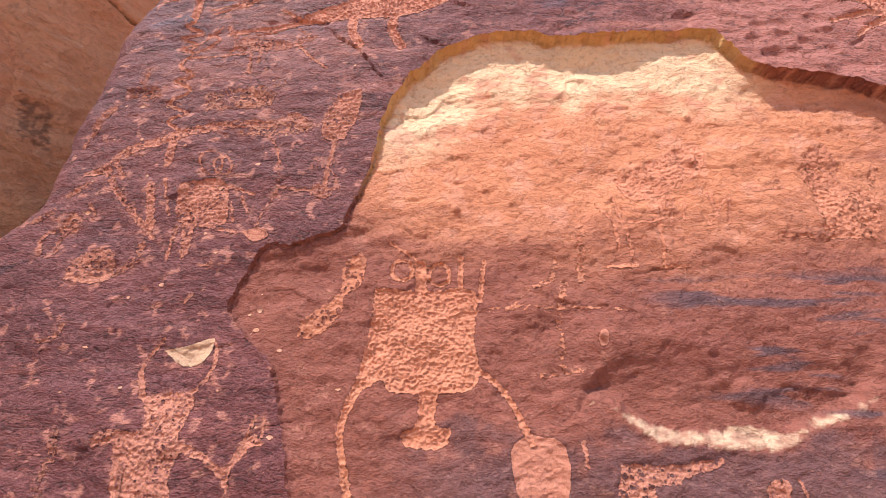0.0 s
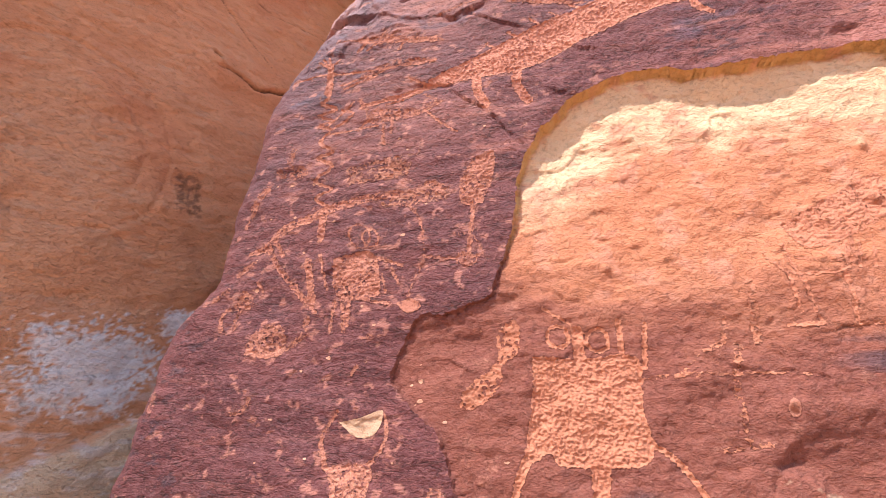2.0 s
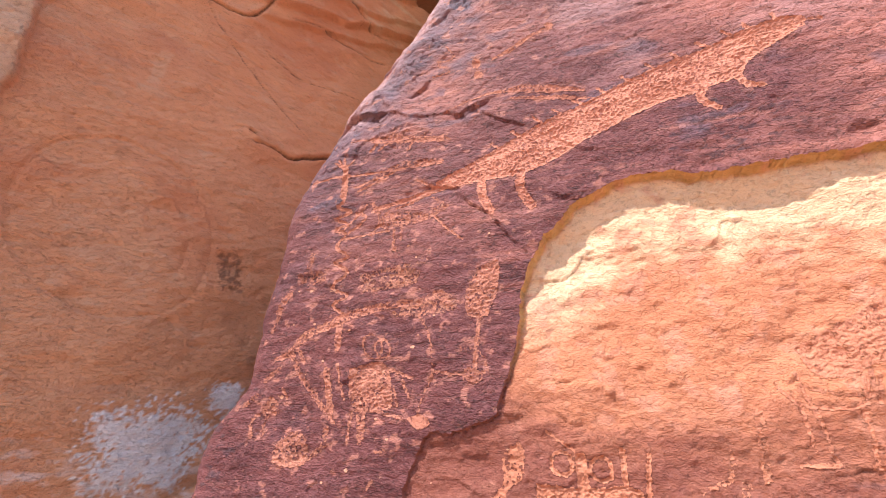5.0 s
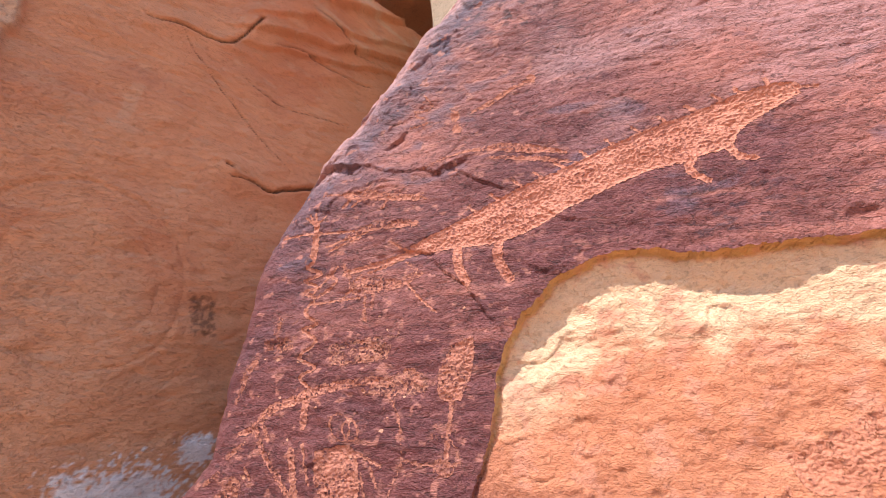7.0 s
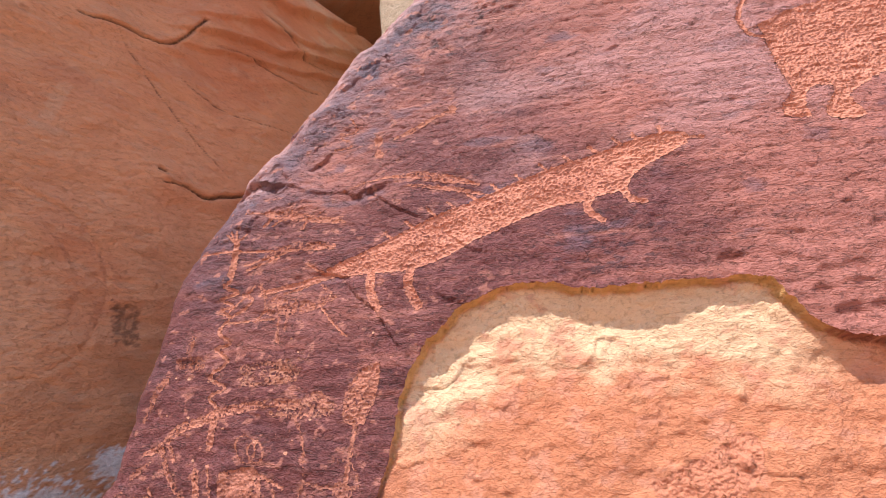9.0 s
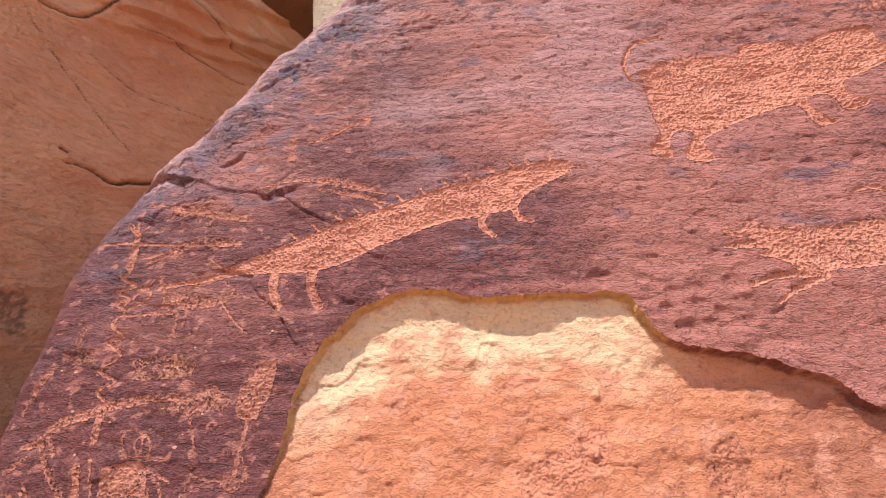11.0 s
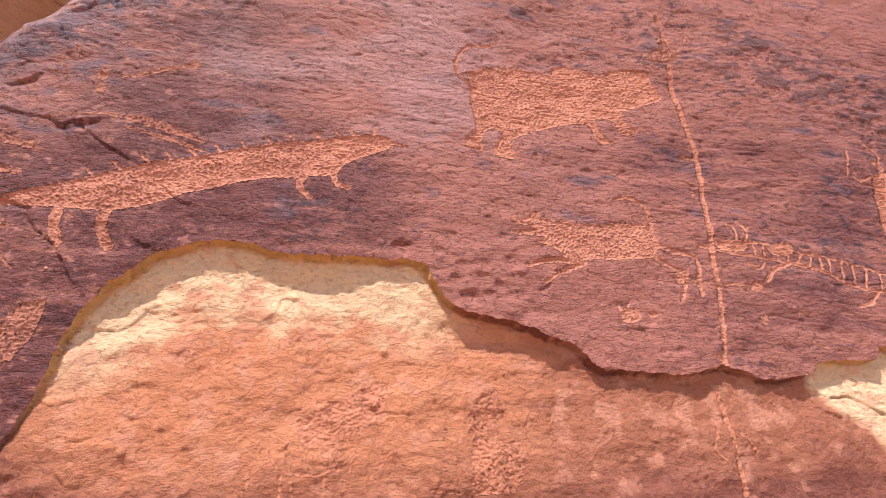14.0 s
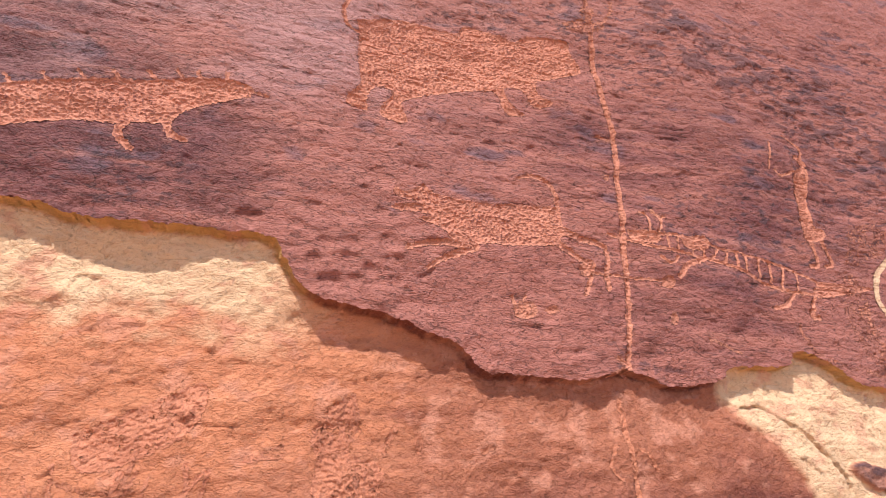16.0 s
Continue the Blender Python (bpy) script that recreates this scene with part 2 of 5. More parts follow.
stroke((-0.358, 2.557, 0.0112), (-0.465, 2.534, 0.0082), (-0.573, 2.515, 0.0061))
stroke((-0.181, 2.638, 0.0038), (-0.208, 2.663, 0.0038))
stroke((-0.12, 2.663, 0.0038), (-0.147, 2.688, 0.0038))
stroke((-0.059, 2.688, 0.0038), (-0.085, 2.714, 0.0045))
stroke((-0.004, 2.705, 0.0045), (-0.03, 2.73, 0.0038))
stroke((0.051, 2.725, 0.0038), (0.025, 2.751, 0.0045))
stroke((0.114, 2.743, 0.003), (0.089, 2.769, 0.0038))
stroke((0.178, 2.76, 0.0038), (0.153, 2.786, 0.0038))
stroke((0.242, 2.78, 0.003), (0.218, 2.807, 0.0038))
stroke((0.306, 2.797, 0.003), (0.282, 2.824, 0.0045))
stroke((0.371, 2.818, 0.0038), (0.347, 2.845, 0.0045))
stroke((0.427, 2.831, 0.0045), (0.405, 2.858, 0.003))
stroke((0.516, 2.832, 0.0045), (0.514, 2.867, 0.0053))
stroke((0.46, 2.834, 0.0045), (0.452, 2.859, 0.0053))
stroke((0.572, 2.827, 0.003), (0.612, 2.826, 0.0038))
engrave("dog_engraving", "pecked hound with open jaws and a raised tail", worn=0.55)
area((0.934, 2.636), (0.963, 2.626), (1.008, 2.655), (1.033, 2.633), (1.149, 2.626), (1.26, 2.637), (1.346, 2.645), (1.383, 2.639), (1.388, 2.582), (1.368, 2.535), (1.301, 2.52), (1.156, 2.509), (1.129, 2.496), (1.095, 2.5), (1.062, 2.527), (1.037, 2.543), (0.995, 2.557), (1.03, 2.569), (0.936, 2.575), (0.94, 2.589), (0.997, 2.598), (0.937, 2.611))
area((1.477, 2.48), (1.467, 2.462), (1.448, 2.454), (1.432, 2.46), (1.428, 2.476), (1.438, 2.493), (1.456, 2.501), (1.473, 2.496))
stroke((1.382, 2.629, 0.0089), (1.377, 2.687, 0.0074), (1.356, 2.721, 0.0074), (1.31, 2.734, 0.0067), (1.27, 2.721, 0.003))
stroke((1.365, 2.58, 0.0148), (1.438, 2.559, 0.0105), (1.515, 2.543, 0.0074), (1.506, 2.464, 0.0074), (1.504, 2.425, 0.0089))
stroke((1.35, 2.542, 0.0104), (1.428, 2.503, 0.0089), (1.465, 2.475, 0.0067), (1.434, 2.403, 0.0067))
stroke((1.112, 2.501, 0.0112), (1.034, 2.499, 0.0074), (0.971, 2.477, 0.0074))
stroke((1.138, 2.498, 0.0119), (1.066, 2.463, 0.0082), (1.022, 2.433, 0.0059))
engrave("spear_engraving", "long thin pecked spear running down the face")
stroke((1.549, 3.541, 0.0097), (1.562, 3.375, 0.0097), (1.568, 3.143, 0.0097), (1.596, 2.935, 0.009), (1.587, 2.781, 0.0089), (1.571, 2.599, 0.0089), (1.564, 2.468, 0.0082), (1.545, 2.328, 0.0074), (1.528, 2.206, 0.0074))
stroke((1.529, 2.585, 0.0053), (1.586, 2.571, 0.0052))
stroke((1.533, 2.23, 0.0045), (1.475, 2.204, 0.0045))
stroke((1.533, 2.23, 0.0067), (1.5, 2.244, 0.0059))
engrave("spear_tail_engraving", "faint pecked spear shaft on the bare stone", sparse=0.15)
stroke((1.503, 2.144, 0.0074), (1.507, 2.063, 0.0074), (1.515, 2.006, 0.0067), (1.516, 1.938, 0.0074), (1.517, 1.883, 0.0074))
stroke((1.476, 2.046, 0.0038), (1.456, 2.005, 0.0038), (1.481, 1.976, 0.003))
stroke((1.535, 2.041, 0.0045), (1.562, 2.023, 0.0045), (1.579, 1.993, 0.0038))
engrave("rider_engraving", "small pecked figure with raised arms", sparse=0.3)
area((1.585, 3.413), (1.572, 3.387), (1.55, 3.373), (1.531, 3.379), (1.527, 3.401), (1.539, 3.427), (1.561, 3.441), (1.58, 3.435))
area((1.465, 3.343), (1.551, 3.379), (1.62, 3.373), (1.59, 3.332), (1.495, 3.314))
stroke((1.608, 3.37, 0.0059), (1.658, 3.45, 0.0067), (1.661, 3.493, 0.0067))
stroke((1.549, 3.541, 0.0067), (1.554, 3.471, 0.0067))
engrave("arrow_engraving", "thin pecked arrow with a round head")
area((1.71, 2.46), (1.701, 2.446), (1.684, 2.439), (1.67, 2.443), (1.666, 2.456), (1.675, 2.47), (1.692, 2.478), (1.707, 2.474))
stroke((1.671, 2.46, 0.0038), (1.562, 2.462, 0.0038), (1.462, 2.467, 0.0038))
engrave("ladder_engraving", "ladder-bodied creature with two horns and four legs", worn=0.25)
area((2.225, 2.509), (2.351, 2.515), (2.453, 2.508), (2.337, 2.48), (2.196, 2.459))
area((1.588, 2.604), (1.675, 2.603), (1.679, 2.573), (1.597, 2.572))
area((1.75, 2.599), (1.84, 2.614), (1.845, 2.575), (1.771, 2.567))
stroke((1.592, 2.596, 0.0038), (1.693, 2.601, 0.0045), (1.827, 2.599, 0.0038), (1.881, 2.579, 0.0038), (2.019, 2.563, 0.0038), (2.138, 2.54, 0.0045), (2.235, 2.506, 0.0045))
stroke((1.588, 2.57, 0.0045), (1.685, 2.557, 0.0052), (1.833, 2.544, 0.0053), (1.944, 2.517, 0.0059), (2.045, 2.48, 0.0053), (2.177, 2.466, 0.0053), (2.341, 2.491, 0.0059))
stroke((1.63, 2.662, 0.0038), (1.656, 2.652, 0.0045), (1.651, 2.6, 0.0038))
stroke((1.673, 2.674, 0.0045), (1.698, 2.645, 0.0045), (1.681, 2.604, 0.0045))
stroke((1.694, 2.645, 0.0045), (1.71, 2.657, 0.0038))
stroke((1.68, 2.531, 0.0053), (1.705, 2.515, 0.0045), (1.737, 2.537, 0.0045))
stroke((1.833, 2.544, 0.0082), (1.76, 2.514, 0.0082), (1.728, 2.478, 0.0082))
stroke((2.124, 2.465, 0.0067), (2.091, 2.428, 0.0067), (2.04, 2.415, 0.0059))
stroke((2.197, 2.462, 0.0082), (2.175, 2.401, 0.0089), (2.195, 2.397, 0.0082))
stroke((1.876, 2.573, 0.003), (1.857, 2.545, 0.003))
stroke((1.908, 2.568, 0.003), (1.893, 2.534, 0.0045))
stroke((1.937, 2.565, 0.0038), (1.933, 2.527, 0.0038))
stroke((1.972, 2.56, 0.0045), (1.961, 2.518, 0.003))
stroke((2.016, 2.556, 0.0045), (2.012, 2.506, 0.0045))
stroke((2.06, 2.55, 0.0045), (2.053, 2.493, 0.0045))
stroke((2.107, 2.544, 0.0045), (2.086, 2.478, 0.0038))
stroke((2.158, 2.535, 0.0038), (2.136, 2.469, 0.003))
stroke((1.708, 2.597, 0.003), (1.708, 2.559, 0.003))
stroke((1.74, 2.598, 0.0038), (1.74, 2.555, 0.0045))
stroke((1.791, 2.595, 0.003), (1.793, 2.552, 0.003))
stroke((1.835, 2.592, 0.0038), (1.83, 2.547, 0.0038))
engrave("archer_engraving", "slim upright pecked figure beside a short staff")
area((2.256, 2.897), (2.324, 2.92), (2.295, 2.787), (2.284, 2.704), (2.322, 2.693), (2.302, 2.657), (2.242, 2.65), (2.238, 2.718), (2.25, 2.822))
stroke((2.287, 2.953, 0.0134), (2.312, 2.933, 0.0134))
stroke((2.299, 2.937, 0.0074), (2.323, 2.987, 0.0059), (2.309, 3.018, 0.0045), (2.255, 3.043, 0.003))
stroke((2.261, 2.898, 0.0045), (2.201, 2.873, 0.0045), (2.179, 2.891, 0.0038))
stroke((2.18, 2.994, 0.0038), (2.153, 2.89, 0.0038))
stroke((2.254, 2.651, 0.0059), (2.259, 2.571, 0.0067), (2.229, 2.562, 0.0067))
stroke((2.29, 2.656, 0.0067), (2.32, 2.583, 0.0074), (2.291, 2.567, 0.0074))
engrave("chip_engraving", "patch of pecked marks shaped like a small paw")
area((1.3, 2.352), (1.289, 2.335), (1.266, 2.327), (1.244, 2.332), (1.235, 2.347), (1.245, 2.364), (1.269, 2.373), (1.292, 2.368))
area((1.357, 2.357), (1.351, 2.35), (1.339, 2.346), (1.327, 2.348), (1.323, 2.354), (1.328, 2.361), (1.34, 2.365), (1.352, 2.363))
stroke((1.239, 2.366, 0.0045), (1.234, 2.379, 0.0045))
stroke((1.266, 2.375, 0.0045), (1.269, 2.384, 0.0045))
engrave("tick_engraving", "scattered small pecked ticks", sparse=0.2)
area((1.565, 2.771), (1.561, 2.763), (1.552, 2.758), (1.545, 2.76), (1.542, 2.768), (1.547, 2.776), (1.555, 2.781), (1.563, 2.779))
area((1.7, 2.358), (1.693, 2.344), (1.682, 2.338), (1.673, 2.343), (1.672, 2.356), (1.678, 2.369), (1.69, 2.375), (1.699, 2.371))
stroke((1.787, 2.308, 0.0038), (1.821, 2.298, 0.0038), (1.862, 2.282, 0.0038))
stroke((2.113, 2.371, 0.0045), (2.114, 2.344, 0.0045), (2.14, 2.301, 0.0045))
stroke((1.862, 2.282, 0.003), (1.88, 2.279, 0.003))
stroke((1.545, 2.913, 0.0059), (1.591, 2.902, 0.0067))
engrave("speckle_engraving", "scatter of small pale peck marks", sparse=0.62)
area((2.435, 2.724), (2.594, 2.745), (2.567, 2.639), (2.426, 2.585), (2.382, 2.524), (2.422, 2.317), (2.384, 2.233), (2.309, 2.411))
stroke((2.369, 2.56, 0.0126), (2.402, 2.471, 0.0119), (2.384, 2.348, 0.0112))
stroke((2.137, 2.293, 0.0089), (2.227, 2.258, 0.0089), (2.37, 2.241, 0.0097))
engrave("zigzag_engraving", "rayed head on a pecked zigzag line")
stroke((-0.676, 2.683, 0.0104), (-0.673, 2.61, 0.0104), (-0.674, 2.578, 0.0105))
stroke((-0.675, 2.674, 0.0035), (-0.72, 2.713, 0.0041))
stroke((-0.675, 2.674, 0.0035), (-0.686, 2.719, 0.0035))
stroke((-0.675, 2.674, 0.0035), (-0.649, 2.705, 0.0035))
stroke((-0.675, 2.674, 0.0035), (-0.706, 2.718, 0.0035))
stroke((-0.674, 2.583, 0.0053), (-0.671, 2.56, 0.0046), (-0.689, 2.545, 0.0053), (-0.648, 2.525, 0.0053), (-0.697, 2.508, 0.0046), (-0.655, 2.487, 0.0046), (-0.697, 2.473, 0.0058), (-0.655, 2.454, 0.0046), (-0.686, 2.416, 0.0053), (-0.643, 2.38, 0.0041), (-0.689, 2.367, 0.0053), (-0.641, 2.334, 0.0046), (-0.688, 2.291, 0.0053), (-0.636, 2.263, 0.0041), (-0.681, 2.239, 0.0053), (-0.638, 2.206, 0.0046))
engrave("scratch_engraving", "bundle of fine scratched lines")
stroke((-0.804, 2.658, 0.0035), (-0.682, 2.651, 0.0035), (-0.567, 2.645, 0.0035), (-0.493, 2.637, 0.0023))
stroke((-0.657, 2.436, 0.003), (-0.585, 2.439, 0.003), (-0.515, 2.44, 0.0023))
stroke((-0.638, 2.605, 0.0035), (-0.529, 2.629, 0.0035), (-0.44, 2.638, 0.003), (-0.354, 2.63, 0.003))
stroke((-0.627, 2.59, 0.0035), (-0.528, 2.622, 0.003))
stroke((-0.594, 2.539, 0.0035), (-0.661, 2.471, 0.0035))
stroke((-0.52, 2.505, 0.0041), (-0.568, 2.445, 0.0041))
stroke((-0.492, 2.486, 0.003), (-0.551, 2.46, 0.003))
stroke((-0.494, 2.51, 0.0046), (-0.435, 2.528, 0.0046), (-0.385, 2.544, 0.0035))
stroke((-0.383, 2.474, 0.003), (-0.342, 2.424, 0.0035), (-0.295, 2.382, 0.0023))
stroke((-0.438, 2.595, 0.003), (-0.386, 2.563, 0.0035))
stroke((-0.65, 2.453, 0.0041), (-0.59, 2.496, 0.0035), (-0.629, 2.517, 0.0041))
engrave("leaping_cat_engraving", "small pecked animal with spread legs", sparse=0.15)
area((-0.597, 2.774), (-0.52, 2.77), (-0.427, 2.741), (-0.343, 2.722), (-0.336, 2.707), (-0.426, 2.719), (-0.518, 2.737), (-0.586, 2.755))
stroke((-0.667, 2.777, 0.0035), (-0.587, 2.767, 0.0041))
stroke((-0.567, 2.755, 0.0046), (-0.593, 2.726, 0.0046))
stroke((-0.528, 2.743, 0.0046), (-0.564, 2.725, 0.0041))
stroke((-0.445, 2.726, 0.0046), (-0.465, 2.701, 0.0046))
stroke((-0.529, 2.764, 0.003), (-0.502, 2.78, 0.0037))
stroke((-0.492, 2.757, 0.0035), (-0.465, 2.771, 0.0041))
stroke((-0.418, 2.74, 0.003), (-0.401, 2.755, 0.003))
stroke((-0.365, 2.726, 0.003), (-0.336, 2.728, 0.003))
engrave("running_cat_engraving", "small faint pecked animal", sparse=0.35)
area((-0.531, 2.652), (-0.441, 2.659), (-0.363, 2.647), (-0.354, 2.633), (-0.44, 2.633), (-0.52, 2.634))
area((-0.554, 2.493), (-0.485, 2.501), (-0.4, 2.484), (-0.351, 2.502), (-0.335, 2.484), (-0.415, 2.454), (-0.515, 2.448), (-0.542, 2.459))
stroke((-0.53, 2.643, 0.0046), (-0.602, 2.614, 0.0041))
stroke((-0.577, 2.545, 0.0064), (-0.545, 2.492, 0.0064))
stroke((-0.498, 2.439, 0.0058), (-0.493, 2.376, 0.0053))
stroke((-0.473, 2.444, 0.0046), (-0.475, 2.405, 0.0041))
stroke((-0.351, 2.502, 0.0041), (-0.385, 2.53, 0.0046))
engrave("long_stroke_engraving", "tapering pecked stroke", sparse=0.12)
stroke((-0.341, 2.808, 0.0023), (-0.255, 2.827, 0.003), (-0.173, 2.828, 0.0064), (-0.124, 2.826, 0.0118), (-0.048, 2.809, 0.013), (0.011, 2.792, 0.0096), (0.053, 2.776, 0.0041))
stroke((-0.141, 2.795, 0.0041), (-0.02, 2.773, 0.0071), (0.078, 2.74, 0.003))
engrave("squiggle_engraving", "small pecked squiggle and dots", sparse=0.15)
area((-0.23, 2.962), (-0.235, 2.945), (-0.244, 2.94), (-0.254, 2.95), (-0.258, 2.97), (-0.254, 2.987), (-0.244, 2.992), (-0.234, 2.982))
area((-0.222, 2.913), (-0.227, 2.903), (-0.238, 2.901), (-0.249, 2.908), (-0.253, 2.921), (-0.249, 2.931), (-0.238, 2.933), (-0.227, 2.925))
area((-0.005, 3.036), (-0.009, 3.026), (-0.018, 3.024), (-0.027, 3.031), (-0.03, 3.043), (-0.026, 3.053), (-0.016, 3.055), (-0.008, 3.048))
stroke((-0.342, 3.067, 0.0037), (-0.318, 3.026, 0.0035), (-0.349, 3.014, 0.0041), (-0.373, 3.016, 0.0041), (-0.363, 2.992, 0.0035), (-0.344, 2.988, 0.0037))
stroke((-0.39, 2.962, 0.0035), (-0.353, 2.959, 0.0035), (-0.335, 2.965, 0.0041))
stroke((-0.194, 2.963, 0.003), (-0.152, 2.977, 0.0082), (-0.109, 2.996, 0.0084), (-0.067, 3.018, 0.0066), (-0.034, 3.034, 0.0066))
engrave("edge_mark_engraving", "pecked streaks near the rounded edge", sparse=0.4)
area((-0.817, 2.345), (-0.757, 2.352), (-0.718, 2.339), (-0.718, 2.313), (-0.789, 2.312))
stroke((-0.833, 2.291, 0.0112), (-0.86, 2.258, 0.0112), (-0.87, 2.231, 0.0112))
stroke((-0.869, 2.223, 0.0066), (-0.89, 2.184, 0.0071))
stroke((-0.764, 2.398, 0.0099), (-0.776, 2.35, 0.0093))
engrave("speckled_band_engraving", "speckled band of pale peck marks", sparse=0.5, pale=0.15)
area((-0.599, 2.321), (-0.507, 2.33), (-0.425, 2.327), (-0.423, 2.277), (-0.502, 2.267), (-0.585, 2.267))
area((-0.497, 2.204), (-0.421, 2.231), (-0.33, 2.236), (-0.326, 2.188), (-0.48, 2.19))
area((-0.426, 2.342), (-0.391, 2.342), (-0.39, 2.325), (-0.422, 2.327))
engrave("post_engraving", "upright pecked post with a foot", sparse=0.12)
area((-0.258, 2.295), (-0.203, 2.315), (-0.205, 2.246), (-0.225, 2.196), (-0.238, 2.171), (-0.286, 2.178), (-0.289, 2.237))
area((-0.25, 2.028), (-0.256, 2.017), (-0.272, 2.012), (-0.288, 2.016), (-0.295, 2.027), (-0.288, 2.038), (-0.272, 2.043), (-0.256, 2.039))
stroke((-0.258, 2.171, 0.0058), (-0.263, 2.11, 0.0064), (-0.272, 2.039, 0.0058))
engrave("winged_arms_engraving", "wide pecked arms bending down to one side", sparse=0.28)
stroke((-0.861, 2.101, 0.0064), (-0.809, 2.118, 0.011), (-0.763, 2.161, 0.0122), (-0.683, 2.184, 0.0128), (-0.63, 2.202, 0.0139), (-0.533, 2.218, 0.011), (-0.449, 2.225, 0.0099), (-0.35, 2.216, 0.0058))
stroke((-0.65, 2.194, 0.011), (-0.656, 2.122, 0.011))
stroke((-0.807, 2.112, 0.0099), (-0.758, 2.041, 0.0082), (-0.696, 1.974, 0.0081), (-0.655, 1.93, 0.0058))
stroke((-0.796, 2.14, 0.007), (-0.761, 2.087, 0.007))
stroke((-0.886, 2.045, 0.0076), (-0.846, 2.074, 0.0071))
stroke((-0.401, 2.229, 0.007), (-0.353, 2.241, 0.0087), (-0.327, 2.198, 0.0046))
engrave("owl_figure_engraving", "squat pecked figure with ringed eyes and a fringe", sparse=0.12)
area((-0.612, 2.062), (-0.515, 2.074), (-0.491, 2.011), (-0.492, 1.961), (-0.553, 1.956), (-0.592, 1.954), (-0.612, 1.997))
stroke((-0.518, 2.114, 0.0023), (-0.523, 2.093, 0.0035), (-0.54, 2.084, 0.0023), (-0.561, 2.094, 0.0023), (-0.574, 2.116, 0.003), (-0.57, 2.138, 0.003), (-0.552, 2.147, 0.003), (-0.53, 2.137, 0.0023), (-0.518, 2.114, 0.0023))
stroke((-0.497, 2.107, 0.003), (-0.5, 2.091, 0.0023), (-0.513, 2.085, 0.0023), (-0.529, 2.092, 0.0023), (-0.538, 2.109, 0.0023), (-0.535, 2.125, 0.003), (-0.521, 2.132, 0.003), (-0.505, 2.124, 0.0023), (-0.497, 2.107, 0.003))
stroke((-0.606, 1.957, 0.0046), (-0.61, 1.916, 0.0046), (-0.613, 1.882, 0.0046))
stroke((-0.586, 1.957, 0.0058), (-0.577, 1.881, 0.0058))
stroke((-0.566, 1.953, 0.0046), (-0.57, 1.894, 0.0053))
stroke((-0.499, 2.056, 0.0046), (-0.435, 2.031, 0.0041))
stroke((-0.484, 2.011, 0.003), (-0.475, 1.968, 0.0035))
stroke((-0.46, 2.025, 0.0035), (-0.44, 1.981, 0.0035))
stroke((-0.683, 2.061, 0.0099), (-0.666, 1.959, 0.0104))
stroke((-0.652, 2.076, 0.0041), (-0.628, 1.986, 0.0035))
stroke((-0.554, 1.959, 0.0035), (-0.459, 1.937, 0.0035))
engrave("loop_engraving", "thin pecked loop ending in a small patch", sparse=0.4)
area((-0.257, 2.029), (-0.262, 2.015), (-0.277, 2.01), (-0.293, 2.016), (-0.301, 2.03), (-0.296, 2.044), (-0.281, 2.05), (-0.264, 2.043))
stroke((-0.474, 2.199, 0.0041), (-0.423, 2.186, 0.0046), (-0.395, 2.152, 0.0041), (-0.38, 2.097, 0.0041), (-0.377, 2.044, 0.0035), (-0.401, 1.997, 0.0041), (-0.416, 1.952, 0.0035))
stroke((-0.377, 2.044, 0.0035), (-0.329, 2.036, 0.0041), (-0.238, 2.036, 0.0035))
stroke((-0.303, 2.095, 0.0046), (-0.255, 2.085, 0.0035), (-0.237, 2.033, 0.0035))
engrave("bird_engraving", "small pecked bird-like animal", sparse=0.25)
area((-0.903, 1.948), (-0.883, 1.967), (-0.865, 2), (-0.838, 1.984), (-0.832, 1.956), (-0.87, 1.95))
stroke((-0.901, 1.953, 0.0053), (-0.918, 1.93, 0.0053), (-0.91, 1.898, 0.0053))
stroke((-0.869, 1.952, 0.0053), (-0.878, 1.922, 0.0053), (-0.875, 1.901, 0.0053))
stroke((-0.947, 1.977, 0.0064), (-0.908, 2.005, 0.0064))
stroke((-0.823, 2.018, 0.0058), (-0.809, 1.994, 0.0053))
engrave("blot_engraving", "rough pecked blot with a bent tail", sparse=0.3)
area((-0.832, 1.833), (-0.823, 1.882), (-0.773, 1.912), (-0.732, 1.891), (-0.726, 1.835), (-0.78, 1.823))
stroke((-0.722, 1.844, 0.0071), (-0.679, 1.877, 0.0076), (-0.676, 1.917, 0.0076))
stroke((-0.549, 1.778, 0.0046), (-0.535, 1.796, 0.0048))
stroke((-0.528, 1.86, 0.0041), (-0.504, 1.866, 0.0041))
stroke((-0.842, 1.697, 0.0048), (-0.813, 1.703, 0.0053), (-0.797, 1.733, 0.0046))
engrave("horned_figure_engraving", "pecked figure with two curved horns", sparse=0.1)
area((-0.596, 1.588), (-0.494, 1.593), (-0.493, 1.546), (-0.503, 1.515), (-0.494, 1.494), (-0.5, 1.471), (-0.506, 1.437), (-0.501, 1.391), (-0.601, 1.391), (-0.625, 1.49), (-0.636, 1.5), (-0.668, 1.495), (-0.668, 1.514), (-0.632, 1.526), (-0.585, 1.521), (-0.576, 1.541))
stroke((-0.575, 1.698, 0.0048), (-0.601, 1.666, 0.0041), (-0.61, 1.632, 0.0053), (-0.596, 1.588, 0.0071))
stroke((-0.464, 1.693, 0.0041), (-0.459, 1.653, 0.0041), (-0.473, 1.615, 0.0041), (-0.499, 1.59, 0.0059))
stroke((-0.496, 1.496, 0.0093), (-0.442, 1.471, 0.0071), (-0.405, 1.443, 0.0076), (-0.396, 1.419, 0.003))
